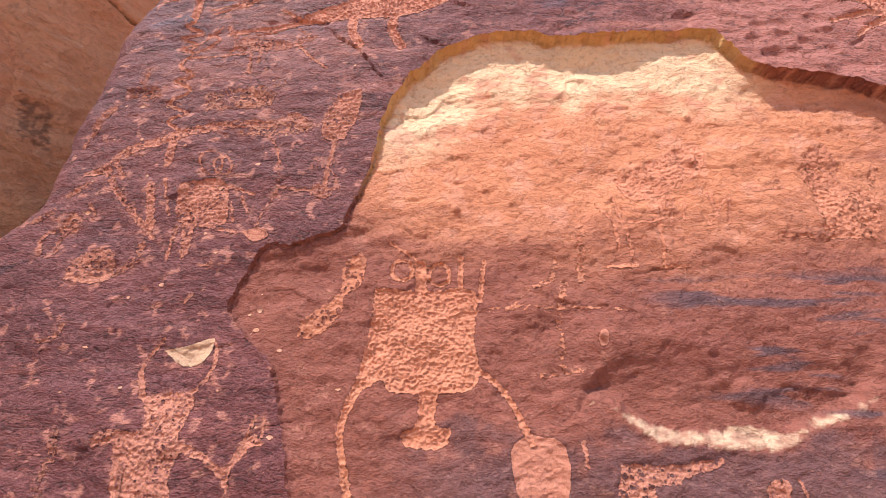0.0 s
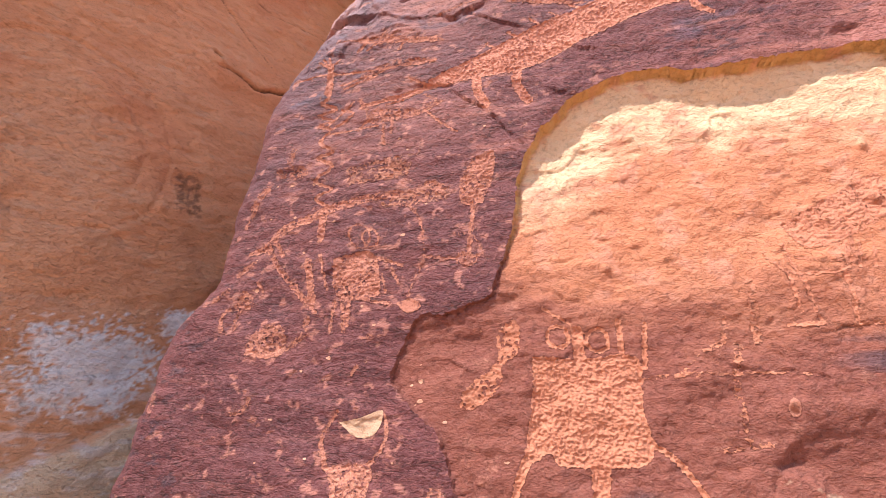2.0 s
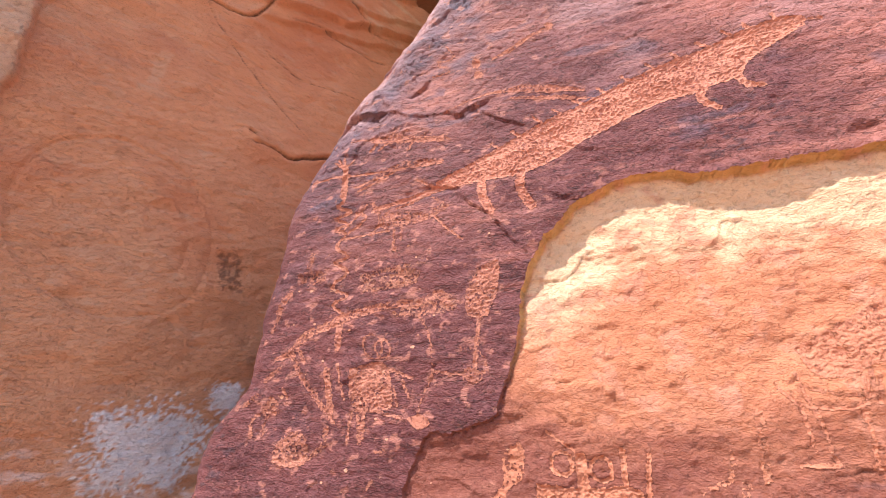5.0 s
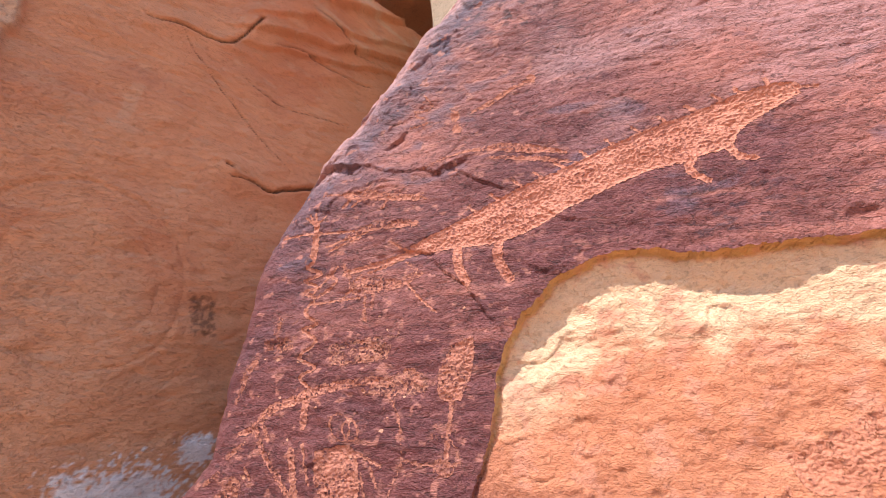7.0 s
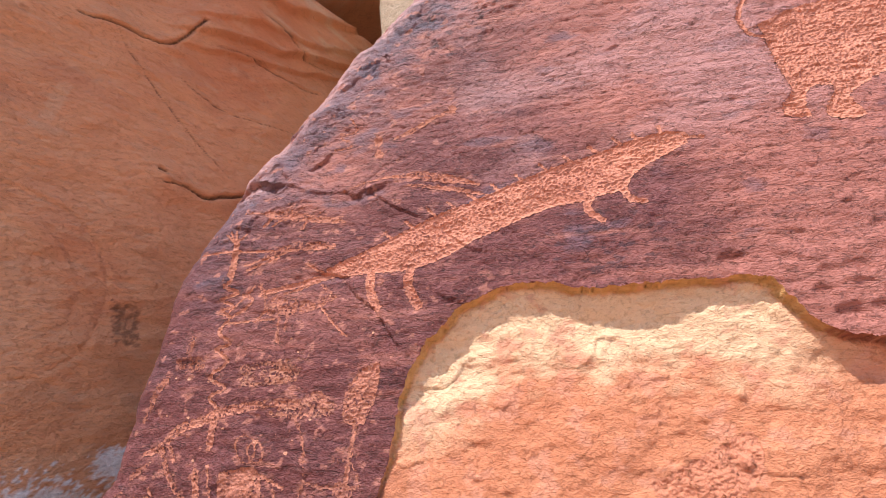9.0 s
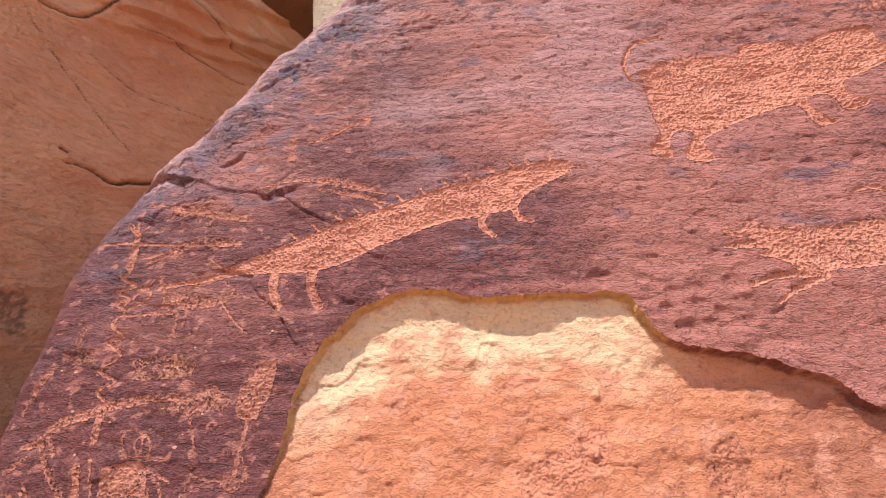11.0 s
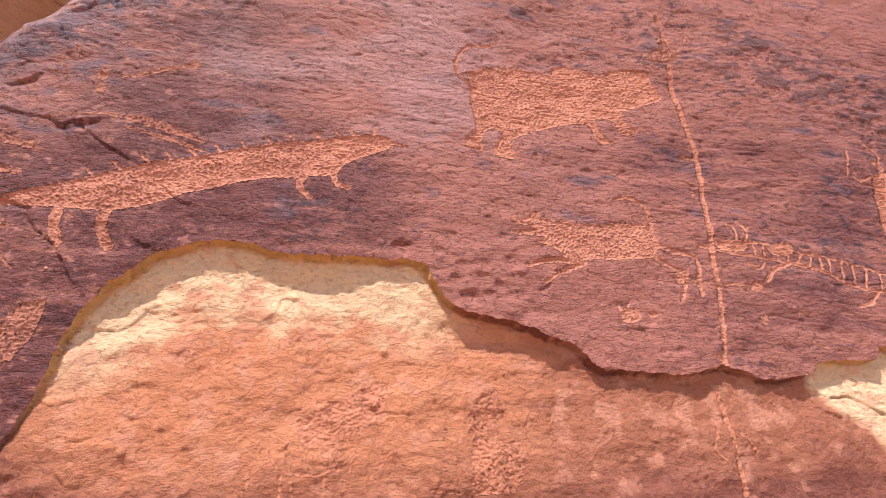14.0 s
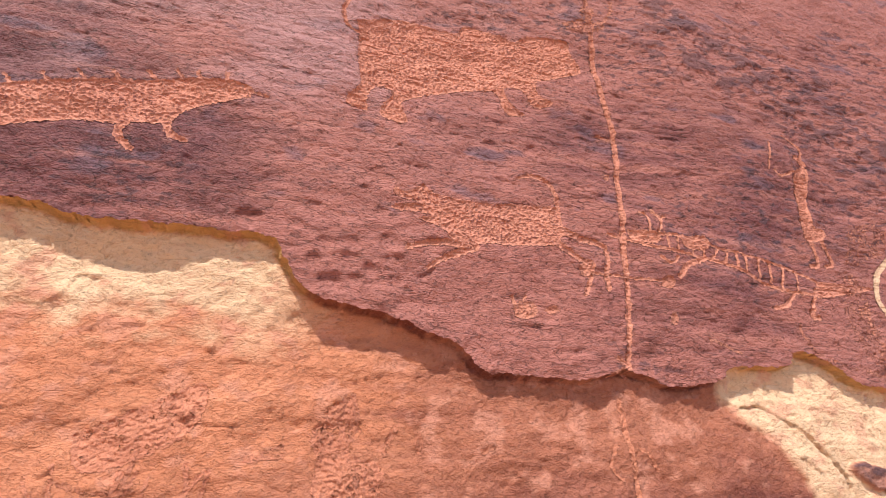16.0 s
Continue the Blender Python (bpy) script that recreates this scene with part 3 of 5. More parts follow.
stroke((-0.405, 1.443, 0.0076), (-0.388, 1.471, 0.0071), (-0.366, 1.503, 0.0117), (-0.342, 1.5, 0.0053))
stroke((-0.36, 1.548, 0.0041), (-0.37, 1.515, 0.003))
stroke((-0.342, 1.544, 0.0035), (-0.344, 1.51, 0.003))
engrave("streak_engraving", "vertical streak of pecked marks", sparse=0.45)
stroke((-0.748, 1.516, 0.0093), (-0.744, 1.476, 0.0093), (-0.751, 1.437, 0.0089), (-0.746, 1.399, 0.0089))
stroke((-0.602, 1.456, 0.0053), (-0.596, 1.409, 0.0059))
engrave("tall_figure_engraving", "large pecked trapezoid figure with ringed eyes", sparse=0.0)
area((-0.141, 1.802), (-0.04, 1.794), (0.065, 1.795), (0.061, 1.693), (0.07, 1.643), (0.055, 1.596), (-0.026, 1.591), (-0.102, 1.593), (-0.12, 1.616), (-0.158, 1.597), (-0.165, 1.629), (-0.152, 1.695), (-0.144, 1.754))
area((-0.048, 1.596), (-0.013, 1.596), (-0.015, 1.535), (0.012, 1.525), (0.008, 1.5), (-0.025, 1.489), (-0.072, 1.496), (-0.076, 1.52), (-0.049, 1.535))
stroke((-0.065, 1.841, 0.0046), (-0.07, 1.825, 0.0041), (-0.085, 1.819, 0.0041), (-0.101, 1.825, 0.0041), (-0.108, 1.842, 0.0046), (-0.102, 1.858, 0.0041), (-0.087, 1.864, 0.0041), (-0.071, 1.857, 0.0041), (-0.065, 1.841, 0.0046))
stroke((0.014, 1.83, 0.0041), (0.008, 1.815, 0.0041), (-0.007, 1.808, 0.0035), (-0.022, 1.815, 0.0035), (-0.029, 1.831, 0.0041), (-0.022, 1.847, 0.0035), (-0.007, 1.854, 0.0041), (0.008, 1.847, 0.0041), (0.014, 1.83, 0.0041))
stroke((-0.046, 1.794, 0.0116), (-0.047, 1.851, 0.0122))
stroke((0.062, 1.638, 0.0053), (0.104, 1.606, 0.0053), (0.134, 1.564, 0.0053), (0.152, 1.525, 0.007), (0.163, 1.5, 0.0058))
stroke((-0.159, 1.618, 0.0087), (-0.183, 1.566, 0.0087), (-0.195, 1.515, 0.0064), (-0.181, 1.439, 0.0076), (-0.171, 1.402, 0.0071))
stroke((-0.113, 1.904, 0.0023), (-0.059, 1.866, 0.0023))
stroke((0.037, 1.868, 0.0058), (0.037, 1.775, 0.0058))
stroke((0.087, 1.858, 0.0046), (0.076, 1.772, 0.0046))
engrave("club_engraving", "slanting pecked club shape", sparse=0.3)
area((-0.217, 1.854), (-0.17, 1.886), (-0.169, 1.815), (-0.203, 1.788), (-0.214, 1.743), (-0.257, 1.706), (-0.297, 1.701), (-0.284, 1.744), (-0.22, 1.791))
engrave("branch_engraving", "thin scratched branch", sparse=0.5, pale=0.1)
stroke((0.059, 1.753, 0.0035), (0.133, 1.756, 0.0041), (0.201, 1.755, 0.003), (0.313, 1.756, 0.0012), (0.368, 1.749, 0.0018))
stroke((0.139, 1.761, 0.0023), (0.193, 1.8, 0.0046), (0.227, 1.82, 0.0053), (0.24, 1.877, 0.0041))
stroke((0.296, 1.934, 0.0087), (0.287, 1.819, 0.0082))
stroke((0.251, 1.808, 0.0071), (0.233, 1.737, 0.0064), (0.233, 1.637, 0.0064))
stroke((0.191, 1.621, 0.0046), (0.267, 1.631, 0.0046))
engrave("faint_goat_engraving", "faint worn pecked goat on the bare stone", sparse=0.12)
area((0.387, 2.057), (0.467, 2.098), (0.536, 2.134), (0.59, 2.154), (0.588, 2.079), (0.516, 2.024), (0.415, 1.996))
stroke((0.335, 1.99, 0.003), (0.361, 1.953, 0.003), (0.398, 1.942, 0.003), (0.465, 1.946, 0.003), (0.485, 1.997, 0.003))
stroke((0.366, 1.946, 0.0041), (0.373, 1.867, 0.0035))
stroke((0.389, 1.932, 0.0041), (0.397, 1.873, 0.0035), (0.402, 1.844, 0.0035))
stroke((0.463, 1.937, 0.0048), (0.461, 1.84, 0.0041))
stroke((0.347, 1.843, 0.0041), (0.404, 1.844, 0.0041))
stroke((0.455, 1.841, 0.0041), (0.508, 1.839, 0.0035))
stroke((0.476, 2, 0.003), (0.47, 1.95, 0.003))
stroke((0.504, 1.997, 0.003), (0.491, 1.949, 0.003))
stroke((0.526, 1.989, 0.003), (0.517, 1.949, 0.003))
stroke((0.58, 2.008, 0.0048), (0.591, 1.967, 0.0048), (0.565, 1.934, 0.0048))
stroke((0.591, 1.967, 0.0041), (0.62, 2, 0.0037), (0.613, 1.937, 0.0037))
stroke((0.374, 2.007, 0.003), (0.382, 1.952, 0.003))
engrave("faint_sun_engraving", "large faint worn pecked patch", sparse=0.25)
area((0.789, 2.058), (0.844, 2.129), (0.878, 2.121), (0.874, 2.027), (0.946, 2.004), (0.914, 1.906), (0.807, 1.915), (0.812, 2.015))
stroke((0.708, 1.908, 0.0041), (0.803, 1.902, 0.0041), (0.913, 1.903, 0.0037))
stroke((0.683, 2.019, 0.0059), (0.744, 2.024, 0.0055))
engrave("forked_engraving", "faint pecked forked strokes", sparse=0.25)
area((0.799, 2.072), (0.845, 2.105), (0.87, 2.138), (0.891, 2.09), (0.872, 2.042), (0.819, 2.032))
stroke((0.967, 2.078, 0.0067), (0.946, 2.032, 0.0067))
stroke((1.014, 2.076, 0.0074), (1.021, 2.033, 0.0074))
stroke((1.155, 2.033, 0.0059), (1.181, 2.044, 0.0059))
stroke((0.391, 1.978, 0.0045), (0.461, 1.964, 0.0038), (0.503, 1.968, 0.0045))
stroke((0.498, 2.031, 0.0045), (0.488, 1.977, 0.0045))
stroke((0.876, 2.139, 0.0059), (0.892, 2.074, 0.0059))
stroke((0.711, 2.031, 0.0038), (0.745, 2.041, 0.0038))
engrave("low_animal_engraving", "pecked animal at the foot of the face", sparse=0.2)
area((0.319, 1.468), (0.397, 1.463), (0.487, 1.475), (0.504, 1.466), (0.463, 1.452), (0.427, 1.443), (0.411, 1.432), (0.376, 1.428), (0.362, 1.396), (0.307, 1.396))
area((0.606, 1.426), (0.597, 1.413), (0.581, 1.408), (0.568, 1.413), (0.565, 1.425), (0.574, 1.438), (0.59, 1.443), (0.603, 1.438))
stroke((0.255, 1.503, 0.0035), (0.26, 1.458, 0.0035))
stroke((0.623, 1.441, 0.0023), (0.632, 1.407, 0.003))
engrave("pale_flake", "pale tan spall with sharp edges", flake=1, pale=0.75)
area((-0.57, 1.677), (-0.518, 1.686), (-0.47, 1.701), (-0.481, 1.656), (-0.525, 1.645))
engrave("pale_flake", "pale orange bare streak", flake=1)
area((0.157, 1.515), (0.222, 1.496), (0.218, 1.396), (0.144, 1.395), (0.124, 1.486))
engrave("pale_flake", "small pale drop-shaped spall", flake=1)
area((0.324, 1.692), (0.32, 1.68), (0.312, 1.676), (0.306, 1.681), (0.305, 1.693), (0.309, 1.705), (0.317, 1.71), (0.323, 1.704))
engrave("pale_flake", "cream broken edge of a spall", flake=1, pale=1)
stroke((2.576, 2.62, 0.0089), (2.496, 2.563, 0.0089), (2.458, 2.476, 0.0089), (2.474, 2.423, 0.0089))
engrave("pale_flake", "rusty flake beside the notch", flake=1)
area((-0.446, 1.936), (-0.409, 1.945), (-0.383, 1.924), (-0.417, 1.911))
engrave("pale_chips", "scatter of tiny pale chips in the dark skin", flake=1, pale=0.35)
dice = random.Random(21)
for k in range(46):
    cx, cz, r = dice.uniform(-0.85, -0.17), dice.uniform(1.5, 2.5), dice.uniform(0.002, 0.0055)
    area(*[(cx + r * dice.uniform(0.7, 1.9) * math.cos(a), cz + r * dice.uniform(0.5, 1.1) * math.sin(a)) for a in (0, 1.2, 2.5, 3.8, 5.0)])


# ---- the engraved rock face ----
def lattice(marks):
    """Coordinates between marks, with the given step in each stretch."""
    out = [np.arange(a, b - 1e-6, step) for (a, step), (b, _) in zip(marks[:-1], marks[1:])]
    return np.concatenate(out + [np.array([marks[-1][0]])])


FX = lattice([(-2.2, 0.06), (-1.3, 0.008), (-1.1, 0.004), (1.7, 0.005), (2.4, 0.009), (3.3, 0.06), (7.0, 0.06)])
FZ = lattice([(-0.1, 0.05), (1.3, 0.004), (3.1, 0.005), (3.6, 0.008), (4.1, 0.06), (6.5, 0.06)])
GX, GZ = np.meshgrid(FX, FZ)

# the left edge of the face, as height and place
EDGE = smooth_line([(-0.1, -1.55), (1.3, -1.20), (1.6, -1.13), (1.75, -1.108), (1.89, -1.08), (1.96, -1.035), (2.04, -0.968), (2.2, -0.96),
                    (2.42, -0.912), (2.56, -0.895), (2.7, -0.84), (2.83, -0.79), (2.93, -0.74), (3.06, -0.65), (3.28, -0.475), (3.45, -0.315), (3.7, -0.085), (4.1, 0.2), (6.5, 1.4)])

# the lower border of the dark skin; below it a flake has come away
LIP = smooth_line([(-0.30, 1.50), (-0.345, 1.648), (-0.369, 1.669), (-0.411, 1.71), (-0.452, 1.76), (-0.446, 1.803), (-0.431, 1.84), (-0.405, 1.885), (-0.381, 1.904),
                   (-0.336, 1.902), (-0.275, 1.921), (-0.224, 1.94), (-0.215, 1.97), (-0.191, 2.035), (-0.16, 2.125), (-0.152, 2.21), (-0.142, 2.254), (-0.116, 2.309),
                   (-0.081, 2.361), (-0.033, 2.405), (0.0, 2.446), (0.067, 2.47), (0.111, 2.488), (0.156, 2.491), (0.23, 2.488), (0.25, 2.476), (0.331, 2.465), (0.46, 2.468),
                   (0.528, 2.472), (0.583, 2.466), (0.61, 2.473), (0.672, 2.460), (0.702, 2.415), (0.738, 2.365), (0.78, 2.340), (0.83, 2.327), (0.94, 2.311), (1.03, 2.279),
                   (1.095, 2.258), (1.127, 2.226), (1.165, 2.196), (1.213, 2.198), (1.374, 2.188), (1.452, 2.2), (1.523, 2.216), (1.595, 2.198), (1.649, 2.182), (1.75, 2.195),
                   (1.80, 2.21), (1.84, 2.24), (1.98, 2.245), (2.03, 2.255), (2.048, 2.285), (2.119, 2.29), (2.191, 2.255), (2.273, 2.207), (2.362, 2.205), (2.8, 2.16), (3.3, 2.2)], 3)
RING = np.vstack([LIP, [(3.3, 1.0), (-0.2, 1.0)]])


def lip_depth(x, z):
    """How deep the flake was, along the border."""
    return 0.010 + 0.028 * ramp(z, 1.98, 2.36) + 0.010 * ramp(x, 0.7, 0.85) - 0.004 * ramp(x, 1.9, 2.3)


def face_relief(x, z, bare=0.0):
    """Outward relief of the face in metres, without the flake's step and the engravings."""
    h = 0.020 * fbm(x * 1.3, z * 1.3, 3, 11) + 0.011 * fbm(x * 5, z * 7, 3, 21) + 0.0035 * fbm(x * 15, z * 22, 3, 22)
    beddy = 0.35 + 0.65 * ramp(z + 0.1 * x, 2.65, 3.1)
    h += 0.0016 * beddy * fbm(x * 9, z * 55, 3, 31) + 0.0012 * fbm(x * 40, z * 60, 2, 41)
    chip = fbm(x * 11, z * 19, 2, 51)
    h += 0.0006 * np.floor(7 * fbm(x * 4.0, z * 13, 5, 36, 0.55)) * ramp(fbm(x * 1.5, z * 2.2, 2, 37), -0.25, 0.35) * (1 - 0.75 * bare)
    h += 0.0003 * beddy * np.floor(5 * fbm(x * 13 + 5, z * 34, 3, 46, 0.6)) * (1 - bare) + 0.0011 * np.floor(4 * fbm(x * 6.5, z * 8, 5, 47, 0.62)) * bare
    h -= 0.0014 * ramp(chip, 0.24, 0.28) + 0.0014 * ramp(fbm(x * 24, z * 44, 2, 61), 0.28, 0.36)
    beds = np.abs(fbm(x * 1.6, (z + 0.06 * x) * 34, 3, 33, 0.6))
    h -= 0.0032 * ramp(beds, 0.07, 0.0) * ramp(z + 0.25 * x + 0.5 * fbm(x * 1.2, z * 2, 2, 34), 2.6, 3.1)
    h -= 0.045 * np.exp(-((x - 1.2) / 0.5) ** 2 - ((z - 3.25) / 0.4) ** 2)
    return h


def face_base(x, z):
    return 0.953 - 0.055 * x


DENT = [(0.787, 2.461, 0.018), (0.837, 2.469, 0.02), (0.928, 2.482, 0.024), (0.942, 2.44, 0.016), (0.841, 2.427, 0.02), (0.803, 2.374, 0.022), (0.714, 2.50, 0.015), (0.617, 2.50, 0.02),
        (0.946, 2.387, 0.016), (0.89, 2.41, 0.018), (0.96, 2.52, 0.015), (1.03, 2.49, 0.02), (0.75, 2.55, 0.014), (0.90, 2.56, 0.014), (0.85, 2.38, 0.014), (0.76, 2.42, 0.016),
        (0.099, 3.308, 0.013), (-0.775, 2.255, 0.014), (0.47, 2.62, 0.012), (1.20, 2.818, 0.018), (2.064, 2.702, 0.014), (1.32, 2.82, 0.014), (1.354, 2.242, 0.016), (0.77, 3.09, 0.012), (0.93, 2.82, 0.01)]
CRACKS = [
    [(-0.313, 2.525, 0.003), (-0.262, 2.473, 0.006), (-0.218, 2.441, 0.006), (-0.179, 2.38, 0.004), (-0.13, 2.323, 0.003)],
    [(-0.29, 2.81, 0.002), (-0.239, 2.777, 0.004), (-0.174, 2.729, 0.005), (-0.089, 2.683, 0.003)],
    [(-0.038, 2.641, 0.002), (0.031, 2.591, 0.004), (0.108, 2.574, 0.001)],
    [(-0.74, 2.86, 0.004), (-0.69, 2.895, 0.006), (-0.547, 2.86, 0.005), (-0.447, 2.82, 0.003), (-0.36, 2.807, 0.003), (-0.284, 2.785, 0.006), (-0.235, 2.808, 0.004), (-0.149, 2.816, 0.001)],
    [(-0.372, 1.653, 0.002), (-0.378, 1.62, 0.003), (-0.395, 1.59, 0.002)],
]
SCAR_CRACKS = [
    [(-0.144, 2.254, 0.002), (-0.102, 2.25, 0.003), (-0.038, 2.257, 0.004), (-0.011, 2.285, 0.003), (0.008, 2.314, 0.002), (0.082, 2.341, 0.001)],
    [(0.234, 2.288, 0.002), (0.27, 2.288, 0.003), (0.301, 2.313, 0.003), (0.317, 2.355, 0.003), (0.355, 2.352, 0.003), (0.385, 2.388, 0.001)],
    [(1.841, 2.133, 0.004), (1.927, 2.145, 0.006), (1.99, 2.111, 0.008), (2.047, 2.077, 0.009), (2.101, 2.023, 0.009), (2.147, 1.97, 0.008), (2.165, 1.90, 0.006)],
    [(-0.12, 2.02, 0.002), (-0.06, 2.01, 0.004), (-0.03, 2.02, 0.002)],
    [(0.898, 2.211, 0.001), (0.919, 2.177, 0.003), (0.95, 2.164, 0.004), (0.981, 2.165, 0.002)],
    [(0.146, 2.445, 0.002), (0.243, 2.425, 0.003), (0.301, 2.423, 0.003), (0.345, 2.435, 0.002)],
    [(0.018, 2.057, 0.002), (0.03, 2.075, 0.004), (0.046, 2.118, 0.002)],
    [(0.347, 1.825, 0.002), (0.429, 1.832, 0.004), (0.498, 1.842, 0.002)],
    [(0.643, 1.600, 0.002), (0.70, 1.588, 0.004), (0.785, 1.582, 0.002)],
    [(0.60, 2.12, 0.001), (0.66, 2.10, 0.003), (0.70, 2.07, 0.001)],
    [(0.93, 2.07, 0.001), (0.955, 2.04, 0.004), (0.975, 2.02, 0.002)],
]

border = np.full(GX.shape, 1.0)
band = near_box(FX, FZ, RING, 0.12)
border[band] = area_distance(GX[band], GZ[band], RING) + 0.006 * fbm(GX[band] * 34, GZ[band] * 34, 4, 71, 0.65) + 0.002 * fbm(GX[band] * 9, GZ[band] * 9, 2, 72)
# lattice points beside the border move onto it
gz, gx = np.gradient(border, FZ, FX)
size = np.hypot(gx, gz) + 1e-6
snap = np.abs(border) < 0.0026
GX = np.where(snap, GX - border * gx / size ** 2, GX)
GZ = np.where(snap, GZ - border * gz / size ** 2, GZ)
border = np.where(snap, 0.0, border)
inside = border < -1e-4

H = face_relief(GX, GZ, inside * 1.0)
depth = lip_depth(GX, GZ)
fade = ramp(GZ, 1.3, 1.75) * 0.4 + 0.6
undercut = depth * (0.75 + 0.25 * ramp(-border, 0.0, 0.08)) * (1 - 0.45 * ramp(-border, 0.25, 0.8))
flaked = np.where(inside, undercut * fade * (1 + 0.5 * fbm(GX * 13, GZ * 13, 3, 73, 0.6) * ramp(-border, 0.03, 0.0)), 0.0)
H = H - flaked
H -= np.where(inside, 0.0005 * fbm(GX * 9, GZ * 55, 3, 31) - 0.0010 * fbm(GX * 42, GZ * 48, 3, 82, 0.6) - 0.0016 * ramp(fbm(GX * 2.4, GZ * 3.2, 2, 83), -0.1, 0.3) * fbm(GX * 70, GZ * 85, 2, 84), 0)
H -= np.where(inside, 0.0016 * ramp(fbm(GX * 6, GZ * 10, 5, 81), 0.1, 0.14), 0)
H -= np.where(inside, 0.005 * ramp(-border, 0.008, 0.001) * ramp(GZ, 2.12, 1.98) * ramp(GZ, 1.70, 1.78), 0)
spot_x, spot_z = fbm(GX * 20, GZ * 20, 2, 75), fbm(GX * 20, GZ * 20, 2, 76)
for dx, dz, r in DENT:
    r = 1.05 * r
    at = (GX - dx + 0.010 * spot_x) ** 2 / (r * 1.25) ** 2 + (GZ - dz + 0.008 * spot_z) ** 2 / (r * 0.9) ** 2
    H -= np.where(inside, 0, 0.34 * r * np.exp(-at ** 1.7) * (0.5 + 0.5 * ramp(GZ - dz, -r, r)) - 0.06 * r * np.exp(-(at - 1.6) ** 2 * 3))
for k, line in enumerate(CRACKS + SCAR_CRACKS):
    line = smooth_line(line) * (1, 1, 0.55)
    box = near_box(FX, FZ, line, 0.06)
    wob_x, wob_z = (0.006 * fbm(GX[box] * 22, GZ[box] * 16, 3, s, 0.6) for s in (91, 95))
    d = line_distance(GX[box] + wob_x, GZ[box] + wob_z, line)
    order = np.argsort(line[:, 0])
    over = ramp(GZ[box] + wob_z - np.interp(GX[box] + wob_x, line[order, 0], line[order, 1]), -0.002, 0.003)
    ends = ramp(GX[box], line[:, 0].min(), line[:, 0].min() + 0.05) * ramp(GX[box], line[:, 0].max(), line[:, 0].max() - 0.05)
    H[box] -= (0.006 + 2.8 * max(0, line[:, 2].max() - 0.0018)) * (1 - ramp(d + 0.0015, -0.002, 0.0025)) * ramp(fbm(GX[box] * 12, GZ[box] * 12, 2, 97), -0.3, 0.1)
    H[box] += (0.005 if k < len(CRACKS) else 0.003) * over * ends * np.exp(-np.maximum(d, 0) / 0.03)
# short flaked edges, scattered over the whole face
chance = random.Random(7)
for k in range(70):
    cx, cz, half, bend = chance.uniform(-0.7, 2.2), chance.uniform(1.5, 3.4), chance.uniform(0.02, 0.07), chance.uniform(-0.4, 0.4)
    turn = chance.gauss(0.0, 0.35)
    line = smooth_line([(cx + s * half, cz + turn * s * half + bend * half * (1 - s * s)) for s in (-1, -0.4, 0.3, 1)])
    box = near_box(FX, FZ, line, 0.05)
    x, z = GX[box] + 0.008 * fbm(GX[box] * 28, GZ[box] * 28, 3, 98, 0.6), GZ[box] + 0.006 * fbm(GX[box] * 28, GZ[box] * 28, 3, 99, 0.6)
    d, order = line_distance(x, z, line), np.argsort(line[:, 0])
    over = ramp(z - np.interp(x, line[order, 0], line[order, 1]), -0.0015, 0.0015)
    ends = ramp(np.abs(x - cx), half, half * 0.5)
    H[box] += 0.0035 * over * ends * np.exp(-np.maximum(d, 0) / 0.02) - 0.003 * ramp(d, 0.003, 0.0) * ends * (1 - over)
# folds and broken facets by the rounded edge
def wedge(x0, z0, x1, z1, width, deep):
    """A broken facet: cut in sharply under the edge from one point to the other, fading downwards."""
    long = math.hypot(x1 - x0, z1 - z0)
    wx, wz = 0.012 * fbm(GX * 16, GZ * 16, 3, 96, 0.6), 0.010 * fbm(GX * 16, GZ * 16, 3, 94, 0.6)
    u = ((GX + wx - x0) * (x1 - x0) + (GZ + wz - z0) * (z1 - z0)) / long
    v = ((GX + wx - x0) * (z1 - z0) - (GZ + wz - z0) * (x1 - x0)) / long
    along = ramp(u, -0.01, 0.35 * long) * ramp(u, long + 0.01, 0.65 * long)
    return deep * along * ramp(v, -0.001, 0.005) * np.clip(1 - v / (width * (0.4 + 0.6 * along)), 0, 1)


for facet in ((-0.69, 3.045, -0.53, 3.13, 0.055, 0.030), (-0.48, 2.90, -0.39, 2.955, 0.030, 0.014), (-0.78, 2.85, -0.66, 2.915, 0.05, 0.022), (-0.72, 2.915, -0.52, 2.855, 0.05, 0.022),
              (-0.33, 2.785, -0.21, 2.812, 0.03, 0.014), (-0.40, 2.565, -0.29, 2.545, 0.025, 0.010), (-0.20, 3.16, -0.10, 3.17, 0.02, 0.006), (-0.42, 3.20, -0.33, 3.235, 0.025, 0.010),
              (0.02, 3.42, 0.16, 3.43, 0.02, 0.007), (1.34, 2.26, 1.46, 2.262, 0.02, 0.006), (1.55, 3.0, 1.66, 2.99, 0.015, 0.005), (0.98, 2.405, 1.05, 2.44, 0.02, 0.008)):
    H -= wedge(*facet)
# the shallow bowl at the foot, with a broken pale rim
BOWL = smooth_line([(0.24, 1.53), (0.276, 1.569), (0.307, 1.564), (0.33, 1.544), (0.367, 1.515), (0.414, 1.496), (0.466, 1.496), (0.526, 1.489), (0.611, 1.486), (0.656, 1.51),
                    (0.712, 1.529), (0.75, 1.548), (0.801, 1.577), (0.83, 1.66), (0.7, 1.72), (0.5, 1.72), (0.35, 1.68), (0.26, 1.60)])
bowl, box = np.full(GX.shape, 1.0), near_box(FX, FZ, BOWL, 0.1)
